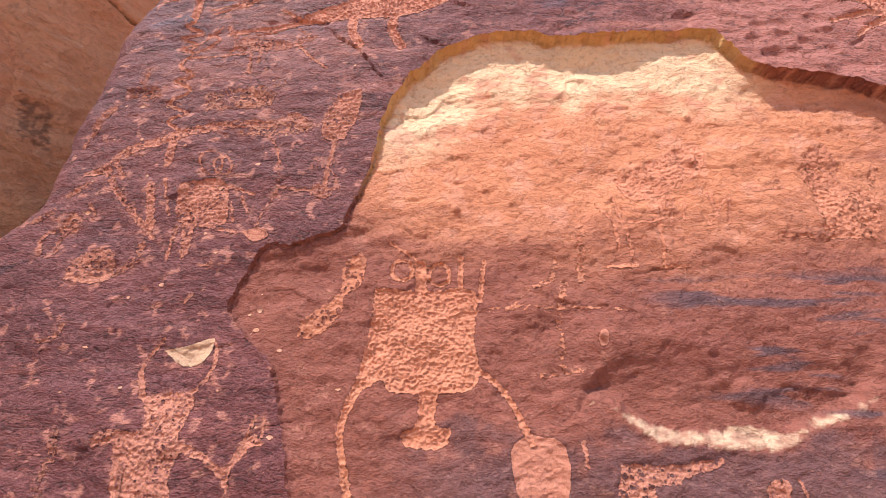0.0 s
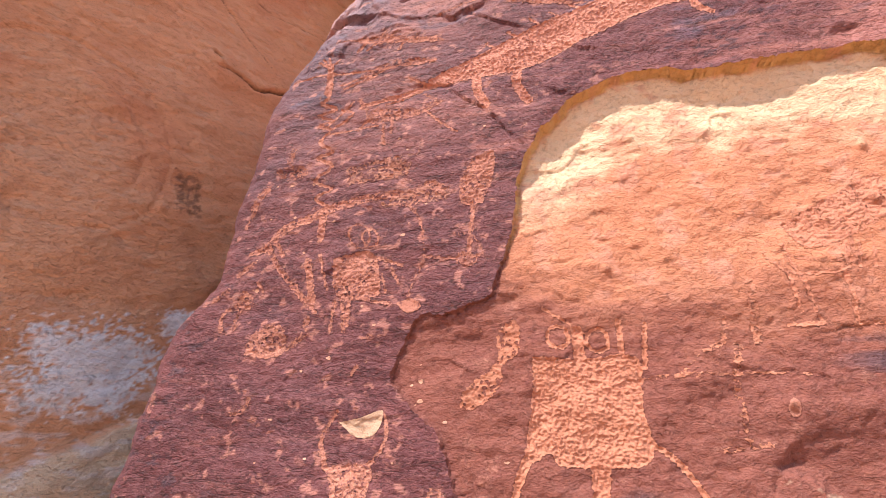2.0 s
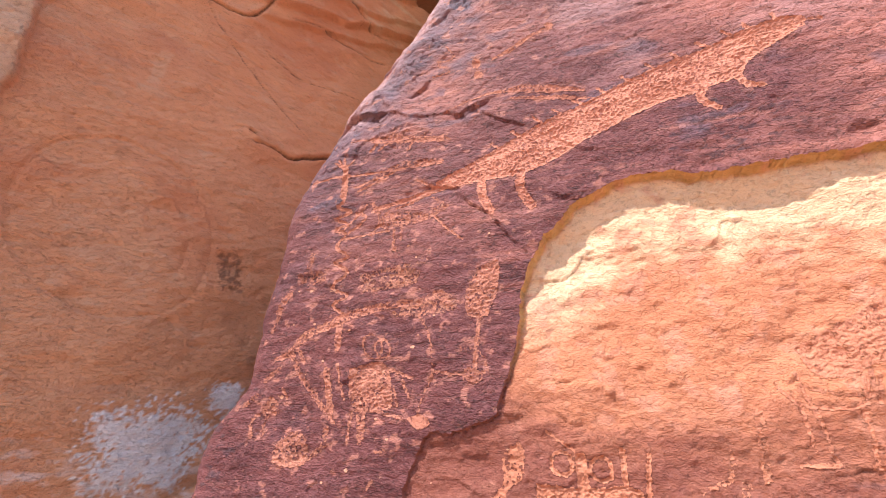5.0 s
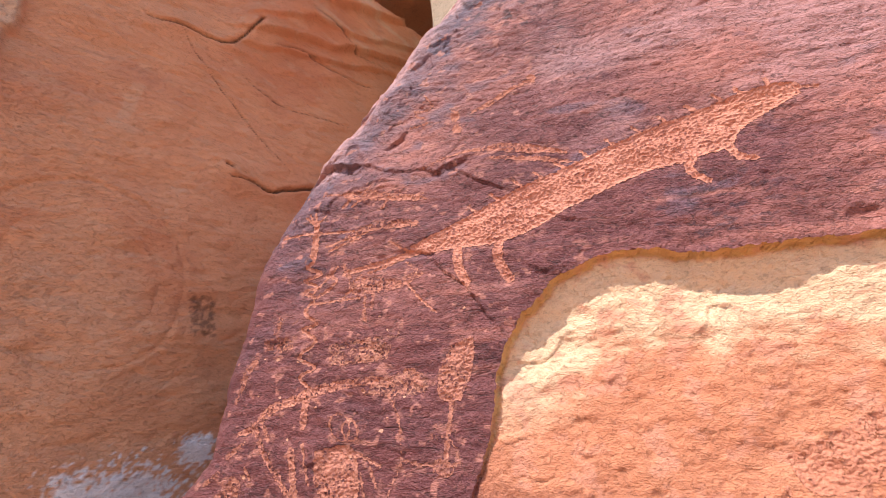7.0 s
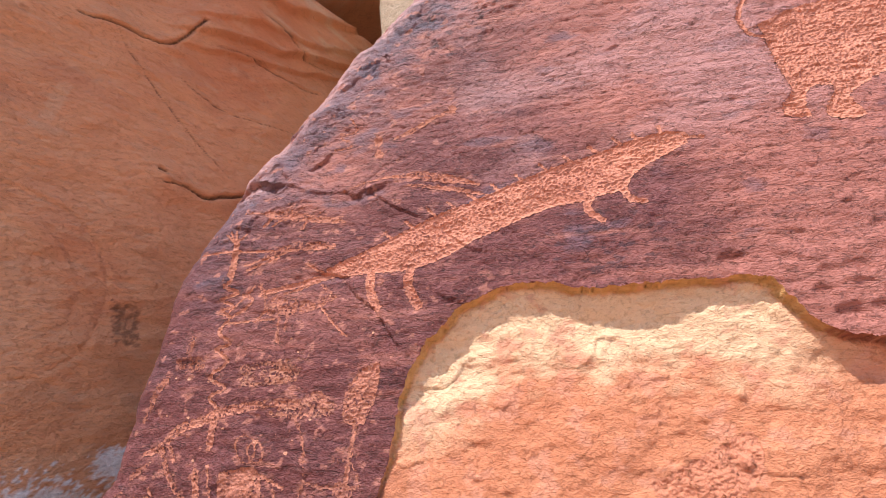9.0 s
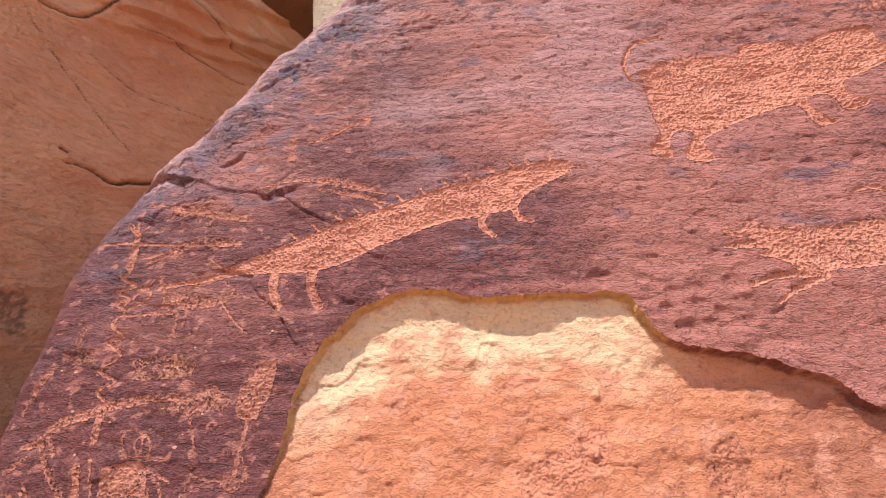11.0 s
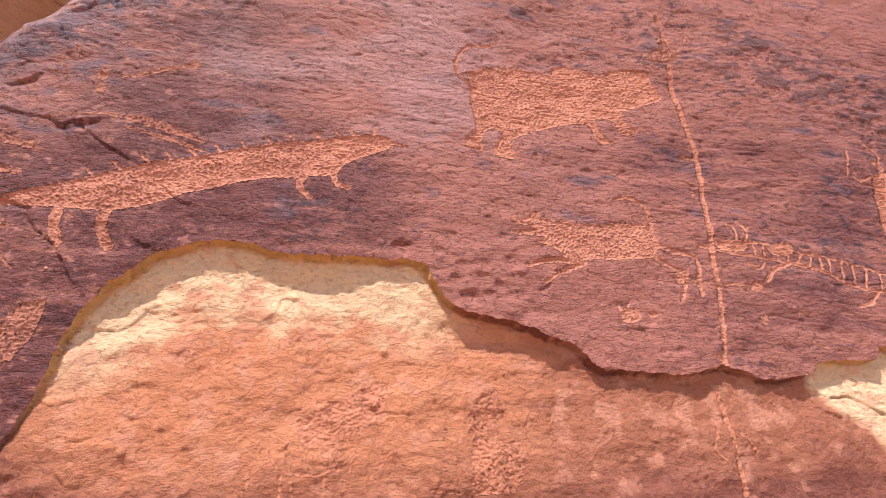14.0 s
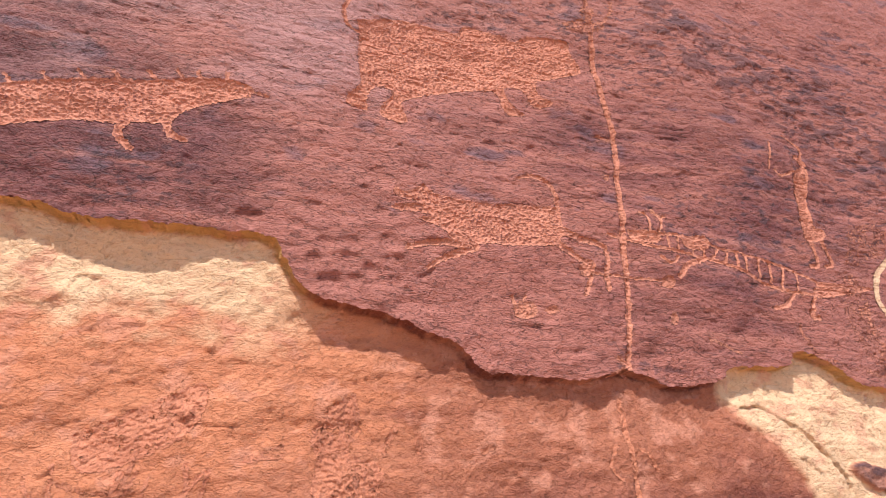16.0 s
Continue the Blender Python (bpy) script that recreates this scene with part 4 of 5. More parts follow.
bowl[box] = area_distance(GX[box], GZ[box], BOWL) + 0.007 * fbm(GX[box] * 30, GZ[box] * 30, 4, 101, 0.65)
H -= 0.024 * ramp(-bowl, 0.0, 0.036) * ramp(GZ, 1.72, 1.56)
boss = np.hypot((GX - 0.575) / 0.034, (GZ - 1.585) / 0.028) + 0.25 * fbm(GX * 30, GZ * 30, 2, 102)
H += 0.010 * np.sqrt(np.clip(1 - boss ** 2, 0, 1))
for kx, kz, r in ((0.562, 2.097, 0.013), (0.584, 2.226, 0.010), (0.03, 1.985, 0.009), (0.315, 1.70, 0.010)):
    H += 0.9 * r * np.exp(-(((GX - kx) / r) ** 2 + ((GZ - kz) / r) ** 2) ** 1.5 + 0.5 * spot_x)
# a remnant of the dark skin on the pale stone
REMNANT = smooth_line([(2.165, 2.005), (2.20, 2.015), (2.27, 1.995), (2.32, 1.96), (2.30, 1.93), (2.24, 1.95), (2.19, 1.975)], 3)
scab, box = np.full(GX.shape, 1.0), near_box(FX, FZ, REMNANT, 0.08)
scab[box] = area_distance(GX[box], GZ[box], REMNANT) + 0.012 * fbm(GX[box] * 24, GZ[box] * 24, 3, 103)
H += 0.012 * ramp(scab, 0.004, -0.004)
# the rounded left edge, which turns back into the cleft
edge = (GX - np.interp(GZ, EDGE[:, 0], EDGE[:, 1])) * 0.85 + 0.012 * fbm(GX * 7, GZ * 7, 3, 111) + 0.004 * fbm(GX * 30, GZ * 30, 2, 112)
R = 0.065 + 0.065 * ramp(GZ, 2.6, 3.0)
e = np.clip(R - edge, 0, R * 0.985)
H -= (R - np.sqrt(R * R - e * e)) * 0.75 + 5.0 * np.maximum(0, 0.015 * R - edge)
H -= 0.03 * ramp(edge, 0.16, 0.0) * ramp(GZ, 2.3, 3.0) * ramp(GX, -0.1, -0.5)
H += 0.0045 * np.floor(5 * fbm(GX * 5 + 3, GZ * 6.5 + 0.8 * GX, 3, 113)) * ramp(edge, 0.34, 0.12) * ramp(edge, 0.0, 0.05) * ramp(GZ, 2.55, 2.75)
H = np.maximum(H, -2.6)
H -= 0.35 * ramp(GZ, 3.9, 6.5)

# where the skin is rusty, bluish, worn or black, with sky reflection painted on
shade = fbm(GX * 1.1, GZ * 1.6, 4, 121)
streak = fbm(GX * 3, GZ * 24, 4, 131)
spots = fbm(GX * 14, GZ * 18, 4, 141)
rust = np.clip(ramp(0.88 * ramp(GX, -0.1, 0.85) - 0.42 * ramp(GX, 0.8, 1.6) + 0.45 * (GZ - 2.6) + 0.7 * shade + 0.25 * streak + 0.15 * spots, -0.15, 0.85) + 0.25 * ramp(streak, 0.15, 0.5), 0, 1)
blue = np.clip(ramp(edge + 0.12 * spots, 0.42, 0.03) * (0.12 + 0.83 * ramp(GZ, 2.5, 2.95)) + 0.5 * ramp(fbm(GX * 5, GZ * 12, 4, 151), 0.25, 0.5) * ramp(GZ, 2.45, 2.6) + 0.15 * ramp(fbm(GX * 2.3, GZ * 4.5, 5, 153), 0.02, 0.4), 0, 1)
worn = 0.8 * ramp(fbm(GX * 22, GZ * 30, 3, 161), 0.33, 0.45) * ramp(0.2 - GX + shade, -0.3, 0.4) + 0.35 * ramp(streak, 0.28, 0.5) * ramp(GX, -0.3, 0.5)
black = 0.62 * ramp(fbm(GX * 20, GZ * 42, 4, 171, 0.6), 0.12, 0.4) * ramp(fbm(GX * 1.3, GZ * 1.6, 2, 172) + 0.3 * ramp(GX + GZ, 4.0, 5.2), 0.1, 0.35)
crust = ramp(fbm(GX * 10, GZ * 24, 5, 173, 0.62) + 0.1 * shade, -0.02, 0.12) * ramp(np.abs(GZ - 3.48 + 0.48 * (GX - 1.72) + 0.15 * shade), 0.30, 0.12) * ramp(GX, 1.6, 1.85)
black = np.clip(np.maximum(black, 0.55 * crust), 0, 1)
H += 0.004 * crust
# sky glare painted as a paler tone, by the edge and higher up
painted_sheen = ramp(edge + 0.06 * spots, 0.17, 0.05) * ramp(GZ + 0.2 * shade, 2.8, 3.0) + 0.5 * ramp(fbm(GX * 2.2, GZ * 3, 4, 152) + 0.1 * streak, -0.35, 0.4) * ramp(GZ - 0.15 * GX, 2.6, 2.85) * ramp(GX, 1.5, 0.9) * ramp(GX, -0.2, 0.1)
# the flaked part: pale under the arch, rust and dark bands towards the foot
low = ramp(GZ + 0.30 * shade + 0.10 * streak + 0.05 * spots + 0.06 * GX, 2.22, 1.72)
arch = ramp(-border, 0.0, 0.02) * ramp(-border + 0.10 * spots + 0.06 * streak + 0.10 * shade, 0.30, 0.10) * ramp(GZ - 0.12 * GX, 2.05, 2.25) * ramp(GX + 0.25 * shade, 1.0, 0.55)
PALE = smooth_line([(1.83, 2.25), (1.80, 2.15), (1.95, 2.06), (2.02, 1.92), (2.1, 1.7), (2.9, 1.7), (2.9, 2.35), (2.2, 2.3)])
right, box = np.zeros(GX.shape), near_box(FX, FZ, PALE, 0.1)
right[box] = ramp(area_distance(GX[box], GZ[box], PALE) + 0.02 * fbm(GX[box] * 12, GZ[box] * 12, 3, 181), 0.02, -0.03)
RIM = smooth_line([(0.27, 1.565), (0.307, 1.564), (0.33, 1.544), (0.367, 1.515), (0.414, 1.494), (0.466, 1.494), (0.526, 1.487), (0.611, 1.484), (0.656, 1.508), (0.712, 1.529), (0.75, 1.548), (0.81, 1.577),
                   (0.805, 1.590), (0.75, 1.56), (0.689, 1.543), (0.632, 1.524), (0.559, 1.534), (0.496, 1.523), (0.431, 1.527), (0.381, 1.544), (0.331, 1.561), (0.277, 1.579)], 3)
rim, box = np.zeros(GX.shape), near_box(FX, FZ, RIM, 0.05)
rim[box] = ramp(area_distance(GX[box], GZ[box], RIM) + 0.010 * fbm(GX[box] * 40, GZ[box] * 30, 4, 182, 0.65), 0.002, -0.010) * (0.55 + 0.45 * ramp(fbm(GX[box] * 28, GZ[box] * 60, 3, 183), -0.1, 0.2))
foot_skin = ramp(GZ + 0.10 * shade + 0.10 * spots, 1.60, 1.46) * ramp(bowl, -0.01, 0.01) * ramp(GX, -0.25, 0.1)
deep_rust = ramp(GX + 0.3 * streak + 0.5 * shade, 0.75, 1.35) * 0.55 * (1 - right)
bands = ramp(fbm(GX * 4, GZ * 30, 4, 191), 0.12, 0.4) * ramp(fbm(GX * 1.8, GZ * 3, 2, 192) + 0.25, 0.1, 0.4) * ramp(GZ, 1.98, 1.8) * ramp(GX, -0.1, 0.25)
bands = np.clip(bands + ramp(fbm(GX * 3, GZ * 26, 4, 193) + 0.1 * spots, -0.05, 0.25) * ramp(np.abs(GZ - 1.775 + 0.02 * shade), 0.06, 0.02) * ramp(GX, 0.35, 0.5) + 0.75 * foot_skin + ramp(scab, 0.004, -0.004), 0, 1)
lip = ramp(-border, 0.016, 0.003) * ramp(GZ, 1.95, 2.2) * (1 - ramp(GX + 0.1 * spots, 0.68, 0.8) * ramp(GX + 0.1 * spots, 1.95, 1.8))
# brown broken edge, darkened further to hold the shade under the overhang
broken = ramp(-border, 0.014, 0.004) * (1 - lip) * ramp(GX, 1.85, 1.8)


# ---- how the engravings are cut ----
def mark_distance(x, z, areas, strokes):
    d = np.full(x.shape, 9.0)
    for line in areas:
        d = np.minimum(d, area_distance(x, z, line))
    for line in strokes:
        d = np.minimum(d, line_distance(x, z, line))
    return d


def ragged(d, x, z, sparse, flake):
    """The mark's border as it was pecked: uneven, and broken up into single blows where sparse."""
    d = d + (0.0016 if flake else 0.0046) * fbm(x * 95, z * 115, 3, 501, 0.6)
    if sparse > 0:
        d = np.maximum(d, (sparse - 0.5 - fbm(x * 95, z * 120, 3, 511, 0.65) - 0.5 * fbm(x * 16, z * 20, 2, 521)) * 0.008)
    return d


SURFACE = H.copy()
cut, sunk = np.full(H.shape, 9.0), np.zeros(H.shape)
for name, label, areas, strokes, worn_part, sparse, pale_part, flake in ENGRAVINGS:
    for line, kind in [(a, 0) for a in areas] + [(s, 1) for s in strokes]:
        box = near_box(FX, FZ, line, 0.025)
        d = line_distance(GX[box], GZ[box], line) if kind else area_distance(GX[box], GZ[box], line)
        d = ragged(d, GX[box], GZ[box], sparse, flake)
        cut[box] = np.minimum(cut[box], d)
        sunk[box] = np.maximum(sunk[box], (0.0030 if sparse > 0 else 0.0044) * ramp(d, 0.0, -0.0035))
worn = np.clip(worn + 0.55 * ramp(cut + 0.02 * spots, 0.022, -0.002) * ramp(fbm(GX * 45, GZ * 60, 3, 162), -0.15, 0.3), 0, 1)
H = H - sunk
FACE = np.stack([GX, face_base(GX, GZ) - H, GZ], -1)


def rock_face():
    thing = tagged(new("rock_face"), "dark-varnished red sandstone face with pecked figures and a flaked hollow", "rock face")
    cell = lambda a: (a[:-1, :-1] + a[:-1, 1:] + a[1:, 1:] + a[1:, :-1]) / 4
    flaked_cell = inside[:-1, :-1] | inside[:-1, 1:] | inside[1:, 1:] | inside[1:, :-1]
    real = cell(H) > -2.55
    ringed = right * ramp(scab, -0.002, 0.006)
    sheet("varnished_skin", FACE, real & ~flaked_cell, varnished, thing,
          (("rust", rust), ("blue", blue), ("worn", worn), ("black", black), ("painted_sheen", np.clip(painted_sheen, 0, 1)), ("pale", np.where(bowl < 0.02, rim, 0))), "dark purple-brown desert varnish with fine bedding lines")
    sheet("flaked_hollow", FACE, real & flaked_cell, scar_rock, thing,
          # rust here also carries the painted crevice shade along the border
          (("rust", np.clip(0.86 * low + deep_rust + 0.8 * broken + 0.2 * ramp(0.5 * streak + 0.8 * spots, 0.1, 0.6), 0, 1)), ("pale", np.clip(0.95 * arch + ringed, 0, 1)), ("lip", lip), ("black", 0.85 * bands), ("worn", (0.5 - 0.3 * low) * ramp(spots + 0.4 * shade, 0.15, 0.5)), ("cream", 0.62 * rim)),
          "orange sandstone laid bare, cream under the arch")
    return thing


face = rock_face()


def surface_at(x, z):
    """Relief of the uncut face between lattice points."""
    i = np.clip(np.searchsorted(FX, x) - 1, 0, len(FX) - 2)
    j = np.clip(np.searchsorted(FZ, z) - 1, 0, len(FZ) - 2)
    u, v = (x - FX[i]) / (FX[i + 1] - FX[i]), (z - FZ[j]) / (FZ[j + 1] - FZ[j])
    return (SURFACE[j, i] * (1 - u) + SURFACE[j, i + 1] * u) * (1 - v) + (SURFACE[j + 1, i] * (1 - u) + SURFACE[j + 1, i + 1] * u) * v


def engraving(name, label, areas, strokes, worn_part, sparse, pale_part, flake):
    """One mark: a floor of pecked blows a few millimetres under the dark skin."""
    every = np.vstack([line[:, :2] for line in areas + strokes])
    (x0, z0), (x1, z1) = every.min(0) - 0.02, every.max(0) + 0.02
    step = 0.0017 if (x1 - x0) * (z1 - z0) < 0.7 else 0.0022
    xs, zs = np.arange(x0, x1, step), np.arange(z0, z1, step)
    x, z = np.meshgrid(xs, zs)
    d = ragged(mark_distance(x, z, areas, strokes), x, z, sparse, flake)
    near, chance = cells(x * 150 + 1.2 * fbm(x * 30, z * 30, 2, 531), z * 205, 541)
    bare = name.split("_")[0] in ("tall", "club", "branch", "faint", "forked", "spear") and z0 < 2.1
    soft = 0.6 if bare and sparse > 0 else 0.75 if sparse > 0 else 1.0
    ridge = ramp(near, 0.35, 0.75)
    if flake:
        floor = -0.0006 - 0.002 * ramp(-d, 0.0, 0.02) + 0.0012 * fbm(x * 30, z * 60, 3, 551)
    else:
        floor = soft * (-0.0031 + 0.0028 * ridge + 0.0010 * (chance - 0.5)) + 0.0004 * fbm(x * 150, z * 150, 2, 561)
    t = ramp(-d, 0.0, 0.006)
    h = surface_at(x, z) + np.minimum(floor, 0.0004) * t + 0.0009 * (1 - t)
    gz, gx = np.gradient(d, step)
    move = np.clip(d, 0, 1.5 * step) / (gx * gx + gz * gz + 0.05)
    pts = np.stack([x - move * gx, face_base(x, z) - h, z - move * gz], -1)
    inner = d < 0.0
    keep = inner[:-1, :-1] | inner[:-1, 1:] | inner[1:, 1:] | inner[1:, :-1]
    worn_part = worn_part + 0.35 * float(ramp(0.5 * (x0 + x1), 0.1, -0.3)) * (1 - flake)
    dark = np.clip((worn_part + 0.5 * sparse) * (0.4 + 2.2 * ramp(ridge + 0.5 * fbm(x * 25, z * 25, 2, 571), 0.55, 1.1) * ramp(fbm(x * 7, z * 7, 2, 572), -0.35, 0.25)), 0, 1)
    if not flake:
        # dark flecks between blows paint in their crescent shade, besides leftover skin
        dark = 0.55 * dark + (0.15 if bare else 0.22 + 0.15 * (sparse > 0)) * ramp(near + 0.25 * fbm(x * 60, z * 60, 2, 574), 0.52, 0.72)
        dark = np.clip(dark + (0.25 if sparse > 0 else 0.05) * ramp(d, -0.003, 0.0005) + 0.5 * sparse * ramp(fbm(x * 18, z * 22, 2, 573), -0.2, 0.4), 0, 0.95)
    if keep.any():
        made = sheet(name, pts, keep, pecked_hollow if bare else pecked, face, (("worn", dark), ("pale", np.full(x.shape, pale_part))), label)
        if name in ("pale_chips", "speckle_engraving"):
            tagged(made, kind="stuff")


for name, label, areas, strokes, *look_of in ENGRAVINGS:
    if name in ("forked_engraving", "tick_engraving", "blot_engraving", "streak_engraving", "edge_mark_engraving", "squiggle_engraving"):
        for line in areas:
            engraving(name, label, [line], [], *look_of)
        for line in strokes:
            engraving(name, label, [], [line], *look_of)
    else:
        engraving(name, label, areas, strokes, *look_of)


def closing(name, strips, material, parent):
    """Plain rough rock that closes a mass behind its visible face."""
    bm = bmesh.new()
    for strip in strips:
        rows = [[bm.verts.new(p) for p in row] for row in strip]
        for a, b in zip(rows[:-1], rows[1:]):
            for k in range(len(a) - 1):
                bm.faces.new((a[k], a[k + 1], b[k + 1], b[k]))
    mesh = bpy.data.meshes.new(name)
    bm.to_mesh(mesh)
    bm.free()
    mesh.materials.append(material)
    ob = new(name, mesh)
    ob.parent = parent


top_row = [tuple(p) for p in FACE[-1] if p[1] < 3.4]
side_row = [tuple(p) for p in FACE[:, -1]]
left = top_row[0][0]
closing("rock_back", [[top_row, [(p[0], 3.5, 6.5) for p in top_row]], [side_row, [(7.0, 3.5, p[2]) for p in side_row]],
                      [[(-1.9, 3.5, -0.1), (7.0, 3.5, -0.1)], [(left, 3.5, 6.5), (7.0, 3.5, 6.5)]]], varnished, face)


# ---- the side cliff of the cleft ----
def cliff_x(y):
    return 0.557 * y - 2.295


def side_cliff():
    cy = lattice([(-1.6, 0.05), (0.3, 0.008), (2.7, 0.05), (3.4, 0.05)])
    cz = lattice([(-0.1, 0.05), (1.35, 0.008), (5.3, 0.04), (7.0, 0.05)])
    Y, Z = np.meshgrid(cy, cz)
    h = 0.05 * fbm(Y * 1.2, Z * 1.2, 3, 211) + 0.010 * fbm(Y * 4, Z * 6, 3, 221) + 0.003 * fbm(Y * 10, Z * 34, 3, 231)
    h += 0.0016 * np.floor(7 * fbm(Y * 2.2, (Z - 0.25 * Y) * 6, 5, 232, 0.55))
    h += 0.0007 * np.floor(6 * fbm(Y * 8, (Z - 0.2 * Y) * 18, 4, 233, 0.6))
    h -= 0.003 * ramp(fbm(Y * 9, Z * 13, 4, 241), 0.2, 0.26) + 0.002 * ramp(fbm(Y * 22, Z * 26, 3, 242), 0.3, 0.36)
    h += 0.0022 * fbm(Y * 36, Z * 44, 3, 243, 0.65) - 0.004 * ramp(np.abs(fbm(Y * 3.5, (Z - 0.3 * Y) * 9, 4, 244, 0.6)), 0.03, 0.0) * ramp(fbm(Y * 2, Z * 2, 2, 245), -0.1, 0.2)
    # slanting beds near the top
    slant = Z - 0.45 * (Y - 1.5) - 4.0 + 0.05 * fbm(Y * 3, Z * 3, 3, 251)
    for k, level in enumerate((0.06, 0.17, 0.26, 0.42, 0.55)):
        h += (0.035 + 0.02 * (k % 2)) * ramp(slant, level - 0.008, level + 0.008) * ramp(Y, 1.25, 1.6)
    h -= 1.3 * ramp(slant + 0.3 * (Y - 1.9), 0.52, 0.58) * ramp(slant + 0.3 * (Y - 1.9), 1.15, 1.0) * ramp(Y, 1.75, 1.95)
    # ledge at the foot
    foot = Z - (1.60 + 0.55 * (Y - 1.25)) + 0.03 * fbm(Y * 6, Z * 6, 3, 261)
    h += 0.07 * ramp(foot, 0.015, -0.015)
    # cracks and the pecked rings
    black = np.zeros(Y.shape)
    for line in ([(1.46, 3.24, 0.004), (1.53, 3.26, 0.008), (1.63, 3.245, 0.012), (1.72, 3.29, 0.012), (1.85, 3.36, 0.012)],
                 [(1.03, 3.90, 0.004), (1.15, 3.93, 0.010), (1.30, 3.95, 0.012), (1.38, 4.02, 0.008), (1.45, 4.2, 0.008)],
                 [(1.135, 3.935, 0.001), (1.343, 3.707, 0.003), (1.575, 3.502, 0.003), (1.711, 3.397, 0.001)],
                 [(1.423, 3.826, 0.002), (1.55, 3.79, 0.004), (1.68, 3.78, 0.004), (2.0, 3.857, 0.002)],
                 [(1.53, 4.10, 0.003), (1.68, 4.17, 0.007), (1.88, 4.16, 0.006), (2.12, 4.22, 0.003)],
                 [(1.65, 4.40, 0.003), (1.81, 4.40, 0.007), (1.95, 4.37, 0.006), (2.19, 4.40, 0.003)],
                 [(1.43, 3.30, 0.009), (1.455, 3.295, 0.009)]):
        d = line_distance(Y + 0.01 * fbm(Y * 9, Z * 9, 2, 271), Z + 0.01 * fbm(Y * 9, Z * 9, 2, 272), smooth_line(line) * (1, 1, 0.6))
        deep = min(1.0, line[1][2] / 0.008)
        h -= 0.03 * deep * ramp(d, 0.006, -0.006) - 0.018 * deep * np.exp(-(np.maximum(d, 0) / 0.06) ** 2)
        # shade inside each crack is painted black as well as cut
        black = np.maximum(black, 0.8 * ramp(d, 0.003, -0.003))
    round_y, round_z = (Y - 1.075) / 0.30, (Z - 2.665 + 0.15 * (Y - 1.075)) / 0.355
    radius = np.hypot(round_y, round_z) + 0.03 * fbm(Y * 7, Z * 7, 2, 281)
    h -= 0.008 * (ramp(np.abs(radius - 1), 0.038, 0.0) + 0.6 * ramp(np.abs(radius - 0.72), 0.045, 0.0) * ramp(fbm(Y * 5, Z * 5, 2, 282), -0.2, 0.1))
    h -= 0.004 * ramp(radius, 1.0, 0.98)
    broken_side = ramp(Y + 0.04 * fbm(Y * 5, Z * 5, 3, 283), 0.70, 0.67) * ramp(Z, 2.70, 2.78)
    h += 0.04 * broken_side
    # weathering
    disc = ramp(radius, 0.66, 0.5)
    h -= 0.0035 * disc * ramp(fbm(Y * 45, Z * 45, 2, 291), 0.0, 0.3)
    rust = ramp(fbm(Y * 1.5, Z * 2, 4, 301), -0.1, 0.5)
    worn = np.clip(0.5 * disc + 0.6 * ramp(fbm(Y * 9, Z * 12, 3, 311), 0.22, 0.5), 0, 1)
    spot = fbm(Y * 60, Z * 60, 3, 321)
    salt = ramp(np.hypot((Y - 1.29) / 0.21, (Z - 1.88) / 0.17) + 0.5 * fbm(Y * 6, Z * 6, 3, 331) + 0.7 * spot, 0.95, 0.5)
    salt = np.maximum(salt, 0.9 * ramp(np.hypot((Y - 1.52) / 0.10, (Z - 2.05) / 0.08) + 0.6 * fbm(Y * 8, Z * 8, 3, 332) + 0.6 * spot, 0.95, 0.5))
    pale = 0.75 * ramp(foot, 0.01, -0.02) + 0.5 * broken_side + 0.8 * ramp(slant, 0.1, 0.2) * ramp(Y, 1.5, 1.8) * ramp(fbm(Y * 3, Z * 8, 3, 341), -0.1, 0.3) * 0.6
    soot = ramp(np.maximum(np.abs(Y - 1.45 + 0.12 * (Z - 2.58)) / 0.05, np.abs(Z - 2.575) / 0.085) + 0.35 * fbm(Y * 45, Z * 45, 3, 351), 1.1, 0.7) * ramp(fbm(Y * 55, Z * 55, 2, 356), -0.45, 0.1)
    figure = ramp(np.maximum(np.abs(Y - 1.06 - 0.10 * (Z - 3.42)) / 0.022, np.abs(Z - 3.43) / 0.10) + 0.3 * fbm(Y * 25, Z * 25, 2, 352), 1.1, 0.8)
    figure = np.maximum(figure, ramp(np.maximum(np.abs(Y - 1.05) / 0.045, np.abs(Z - 3.30) / 0.018) + 0.4 * fbm(Y * 25, Z * 25, 2, 353), 1.1, 0.8))
    worn = np.clip(worn + 0.9 * figure, 0, 1)
    black = np.maximum(black, 0.62 * soot)
    grey = ramp(Z + 0.25 * fbm(Y * 3, Z * 5, 3, 354), 2.0, 1.7) * ramp(fbm(Y * 14, Z * 30, 3, 355), -0.1, 0.35)
    salt = np.maximum(salt, 0.45 * grey)
    lean = 0.10 * ramp(Z, 2.0, 0.0) + 0.0 * Z
    pts = np.stack([cliff_x(Y) + lean + 0.87 * h, Y - 0.49 * h, Z], -1)
    thing = tagged(new("side_cliff"), "ochre sandstone cliff with pecked rings, soot and white salt", "cliff")
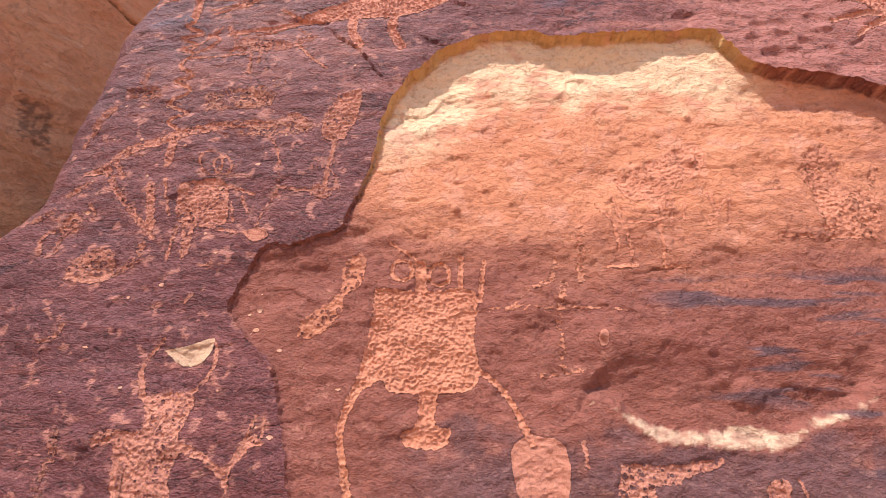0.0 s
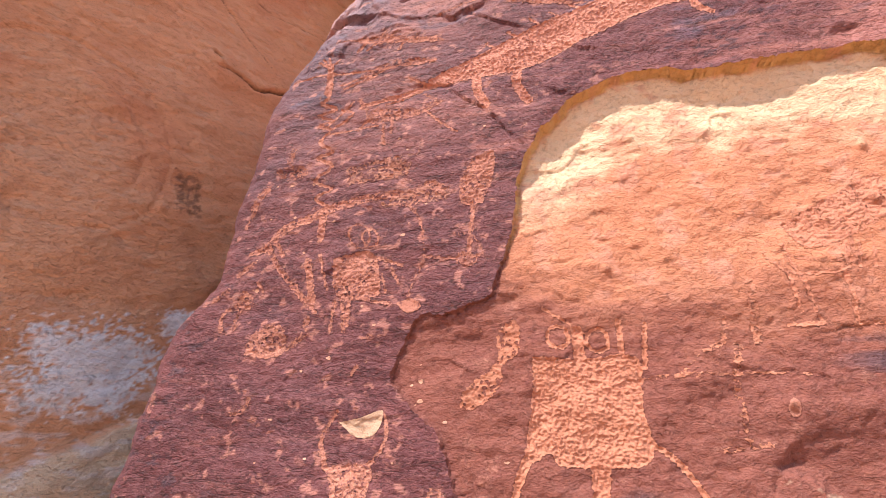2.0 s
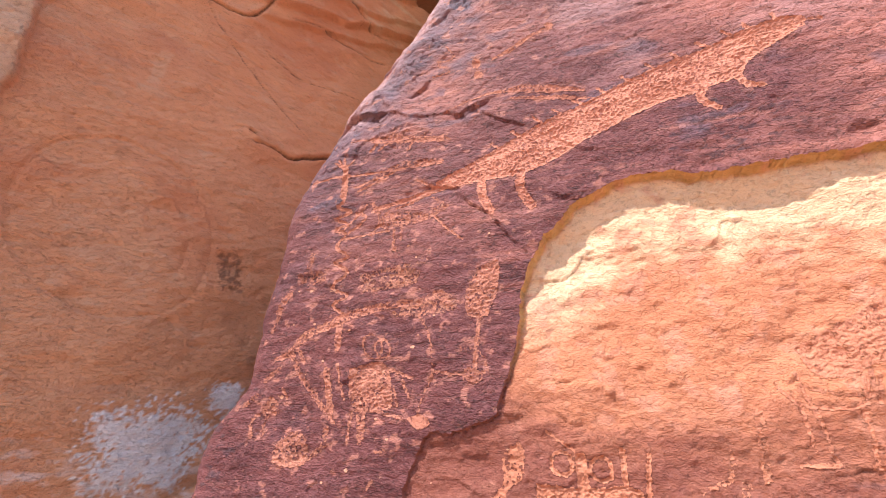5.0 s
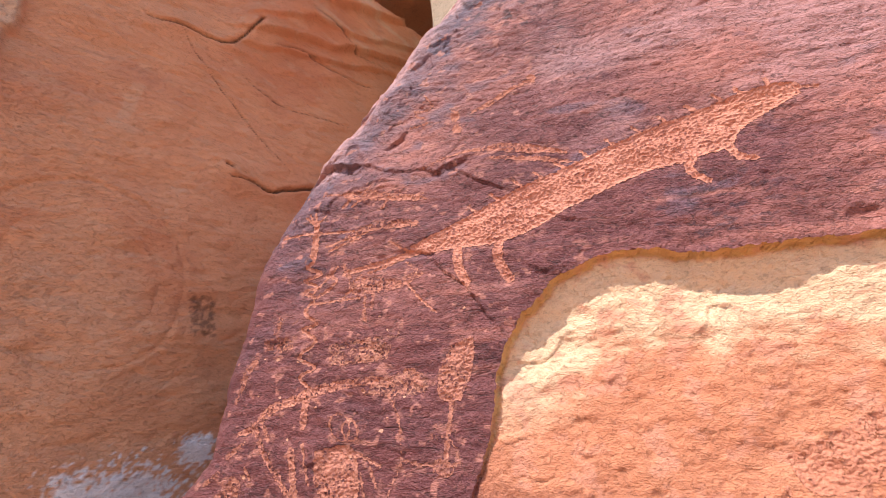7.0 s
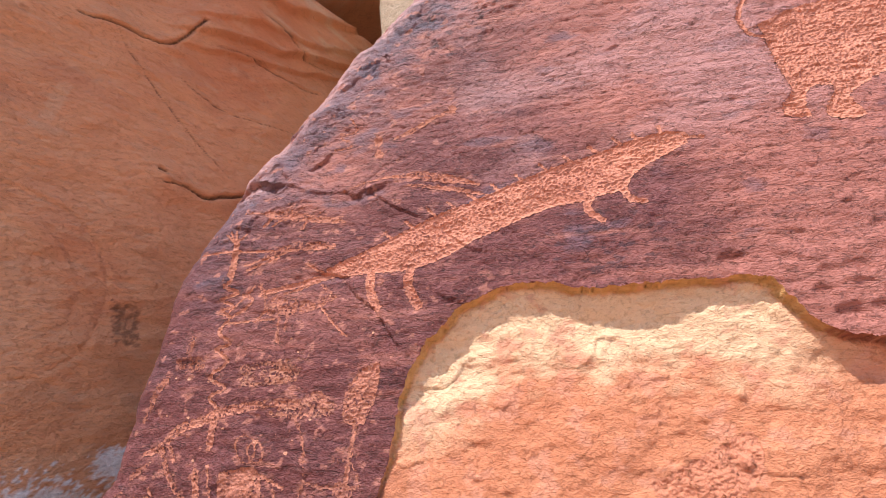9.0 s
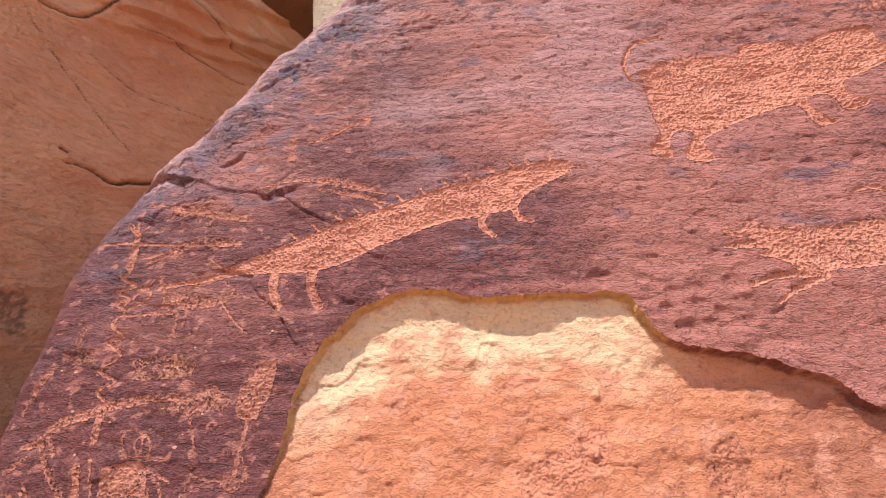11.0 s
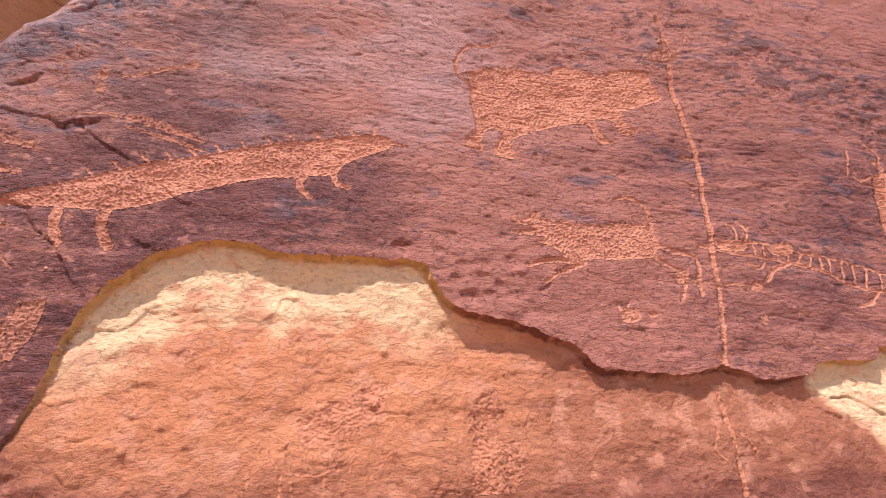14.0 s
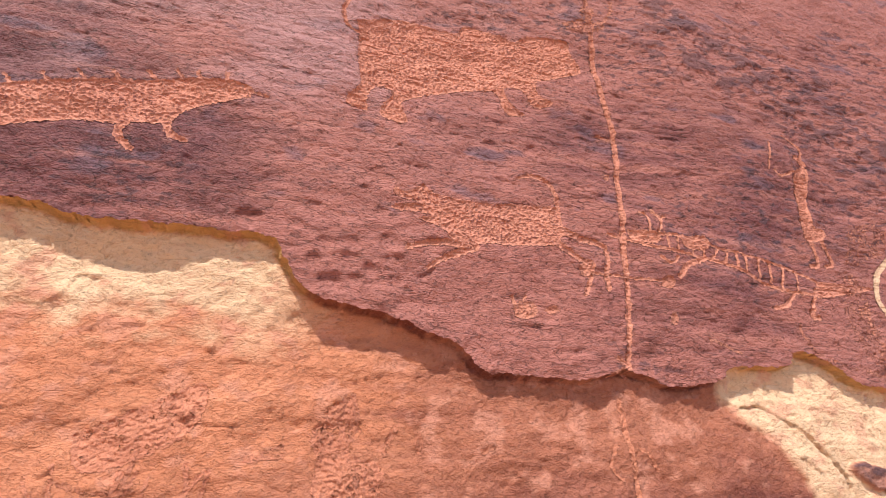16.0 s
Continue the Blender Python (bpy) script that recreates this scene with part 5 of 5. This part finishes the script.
    sheet("cliff_wall", pts, np.ones((len(cz) - 1, len(cy) - 1), bool), cliff_rock, thing,
          (("rust", 0.7 * rust), ("worn", worn), ("salt", 0.95 * salt), ("black", black), ("pale", np.clip(pale, 0, 1))), "ochre cross-bedded sandstone wall")
    top = [tuple(p) for p in pts[-1]]
    front, rear = [tuple(p) for p in pts[:, 0]], [tuple(p) for p in pts[:, -1]]
    back = lambda row: [(p[0] - 1.6, p[1] + 0.9, p[2]) for p in row]
    closing("cliff_back", [[top, back(top)], [front, back(front)], [rear, back(rear)], [back(front), back(rear)]], cliff_rock, thing)
    return thing


side_cliff()


# ---- rim rock high behind the cleft, and the ground ----
def boulder(name, place, size, seed, label):
    bm = bmesh.new()
    bmesh.ops.create_cube(bm, size=2)
    bmesh.ops.subdivide_edges(bm, edges=bm.edges[:], cuts=24, use_grid_fill=True)
    for v in bm.verts:
        c = v.co.copy()
        v.co = c * (0.55 + 0.45 / max(0.6, c.length / 1.25))
        v.co += c.normalized() * (0.16 * noise.fractal(c * 1.1 + Vector((seed, 0, 0)), 0.9, 2.1, 5) + 0.05 * math.floor(noise.noise(Vector((c.x, c.y, c.z * 5)) + Vector((seed, 3, 1))) * 4) / 4)
        v.co = Vector((v.co.x * size[0], v.co.y * size[1], v.co.z * size[2]))
    for f in bm.faces:
        f.smooth = True
    mesh = bpy.data.meshes.new(name)
    bm.to_mesh(mesh)
    bm.free()
    mesh.materials.append(pale_rock)
    ob = new(name, mesh)
    ob.location = place
    return tagged(ob, label, "rock")


boulder("rim_rock", (0.12, 2.5, 3.0), (0.83, 0.75, 3.3), 3, "pale sunlit sandstone block behind the cleft")


def ground():
    g = np.concatenate([-np.geomspace(2000, 6, 24), np.linspace(-5.8, 5.8, 120), np.geomspace(6, 2000, 24)])
    X, Y = np.meshgrid(g, g)
    z = 0.03 * fbm(X * 0.8, Y * 0.8, 4, 401) * np.exp(-np.hypot(X, Y) / 20)
    ob = sheet("ground", np.stack([X, Y, z], -1), np.ones((len(g) - 1, len(g) - 1), bool), sand, None)
    tagged(ob, "pale red canyon sand at the foot of the rock", "ground", kind="structure")


ground()
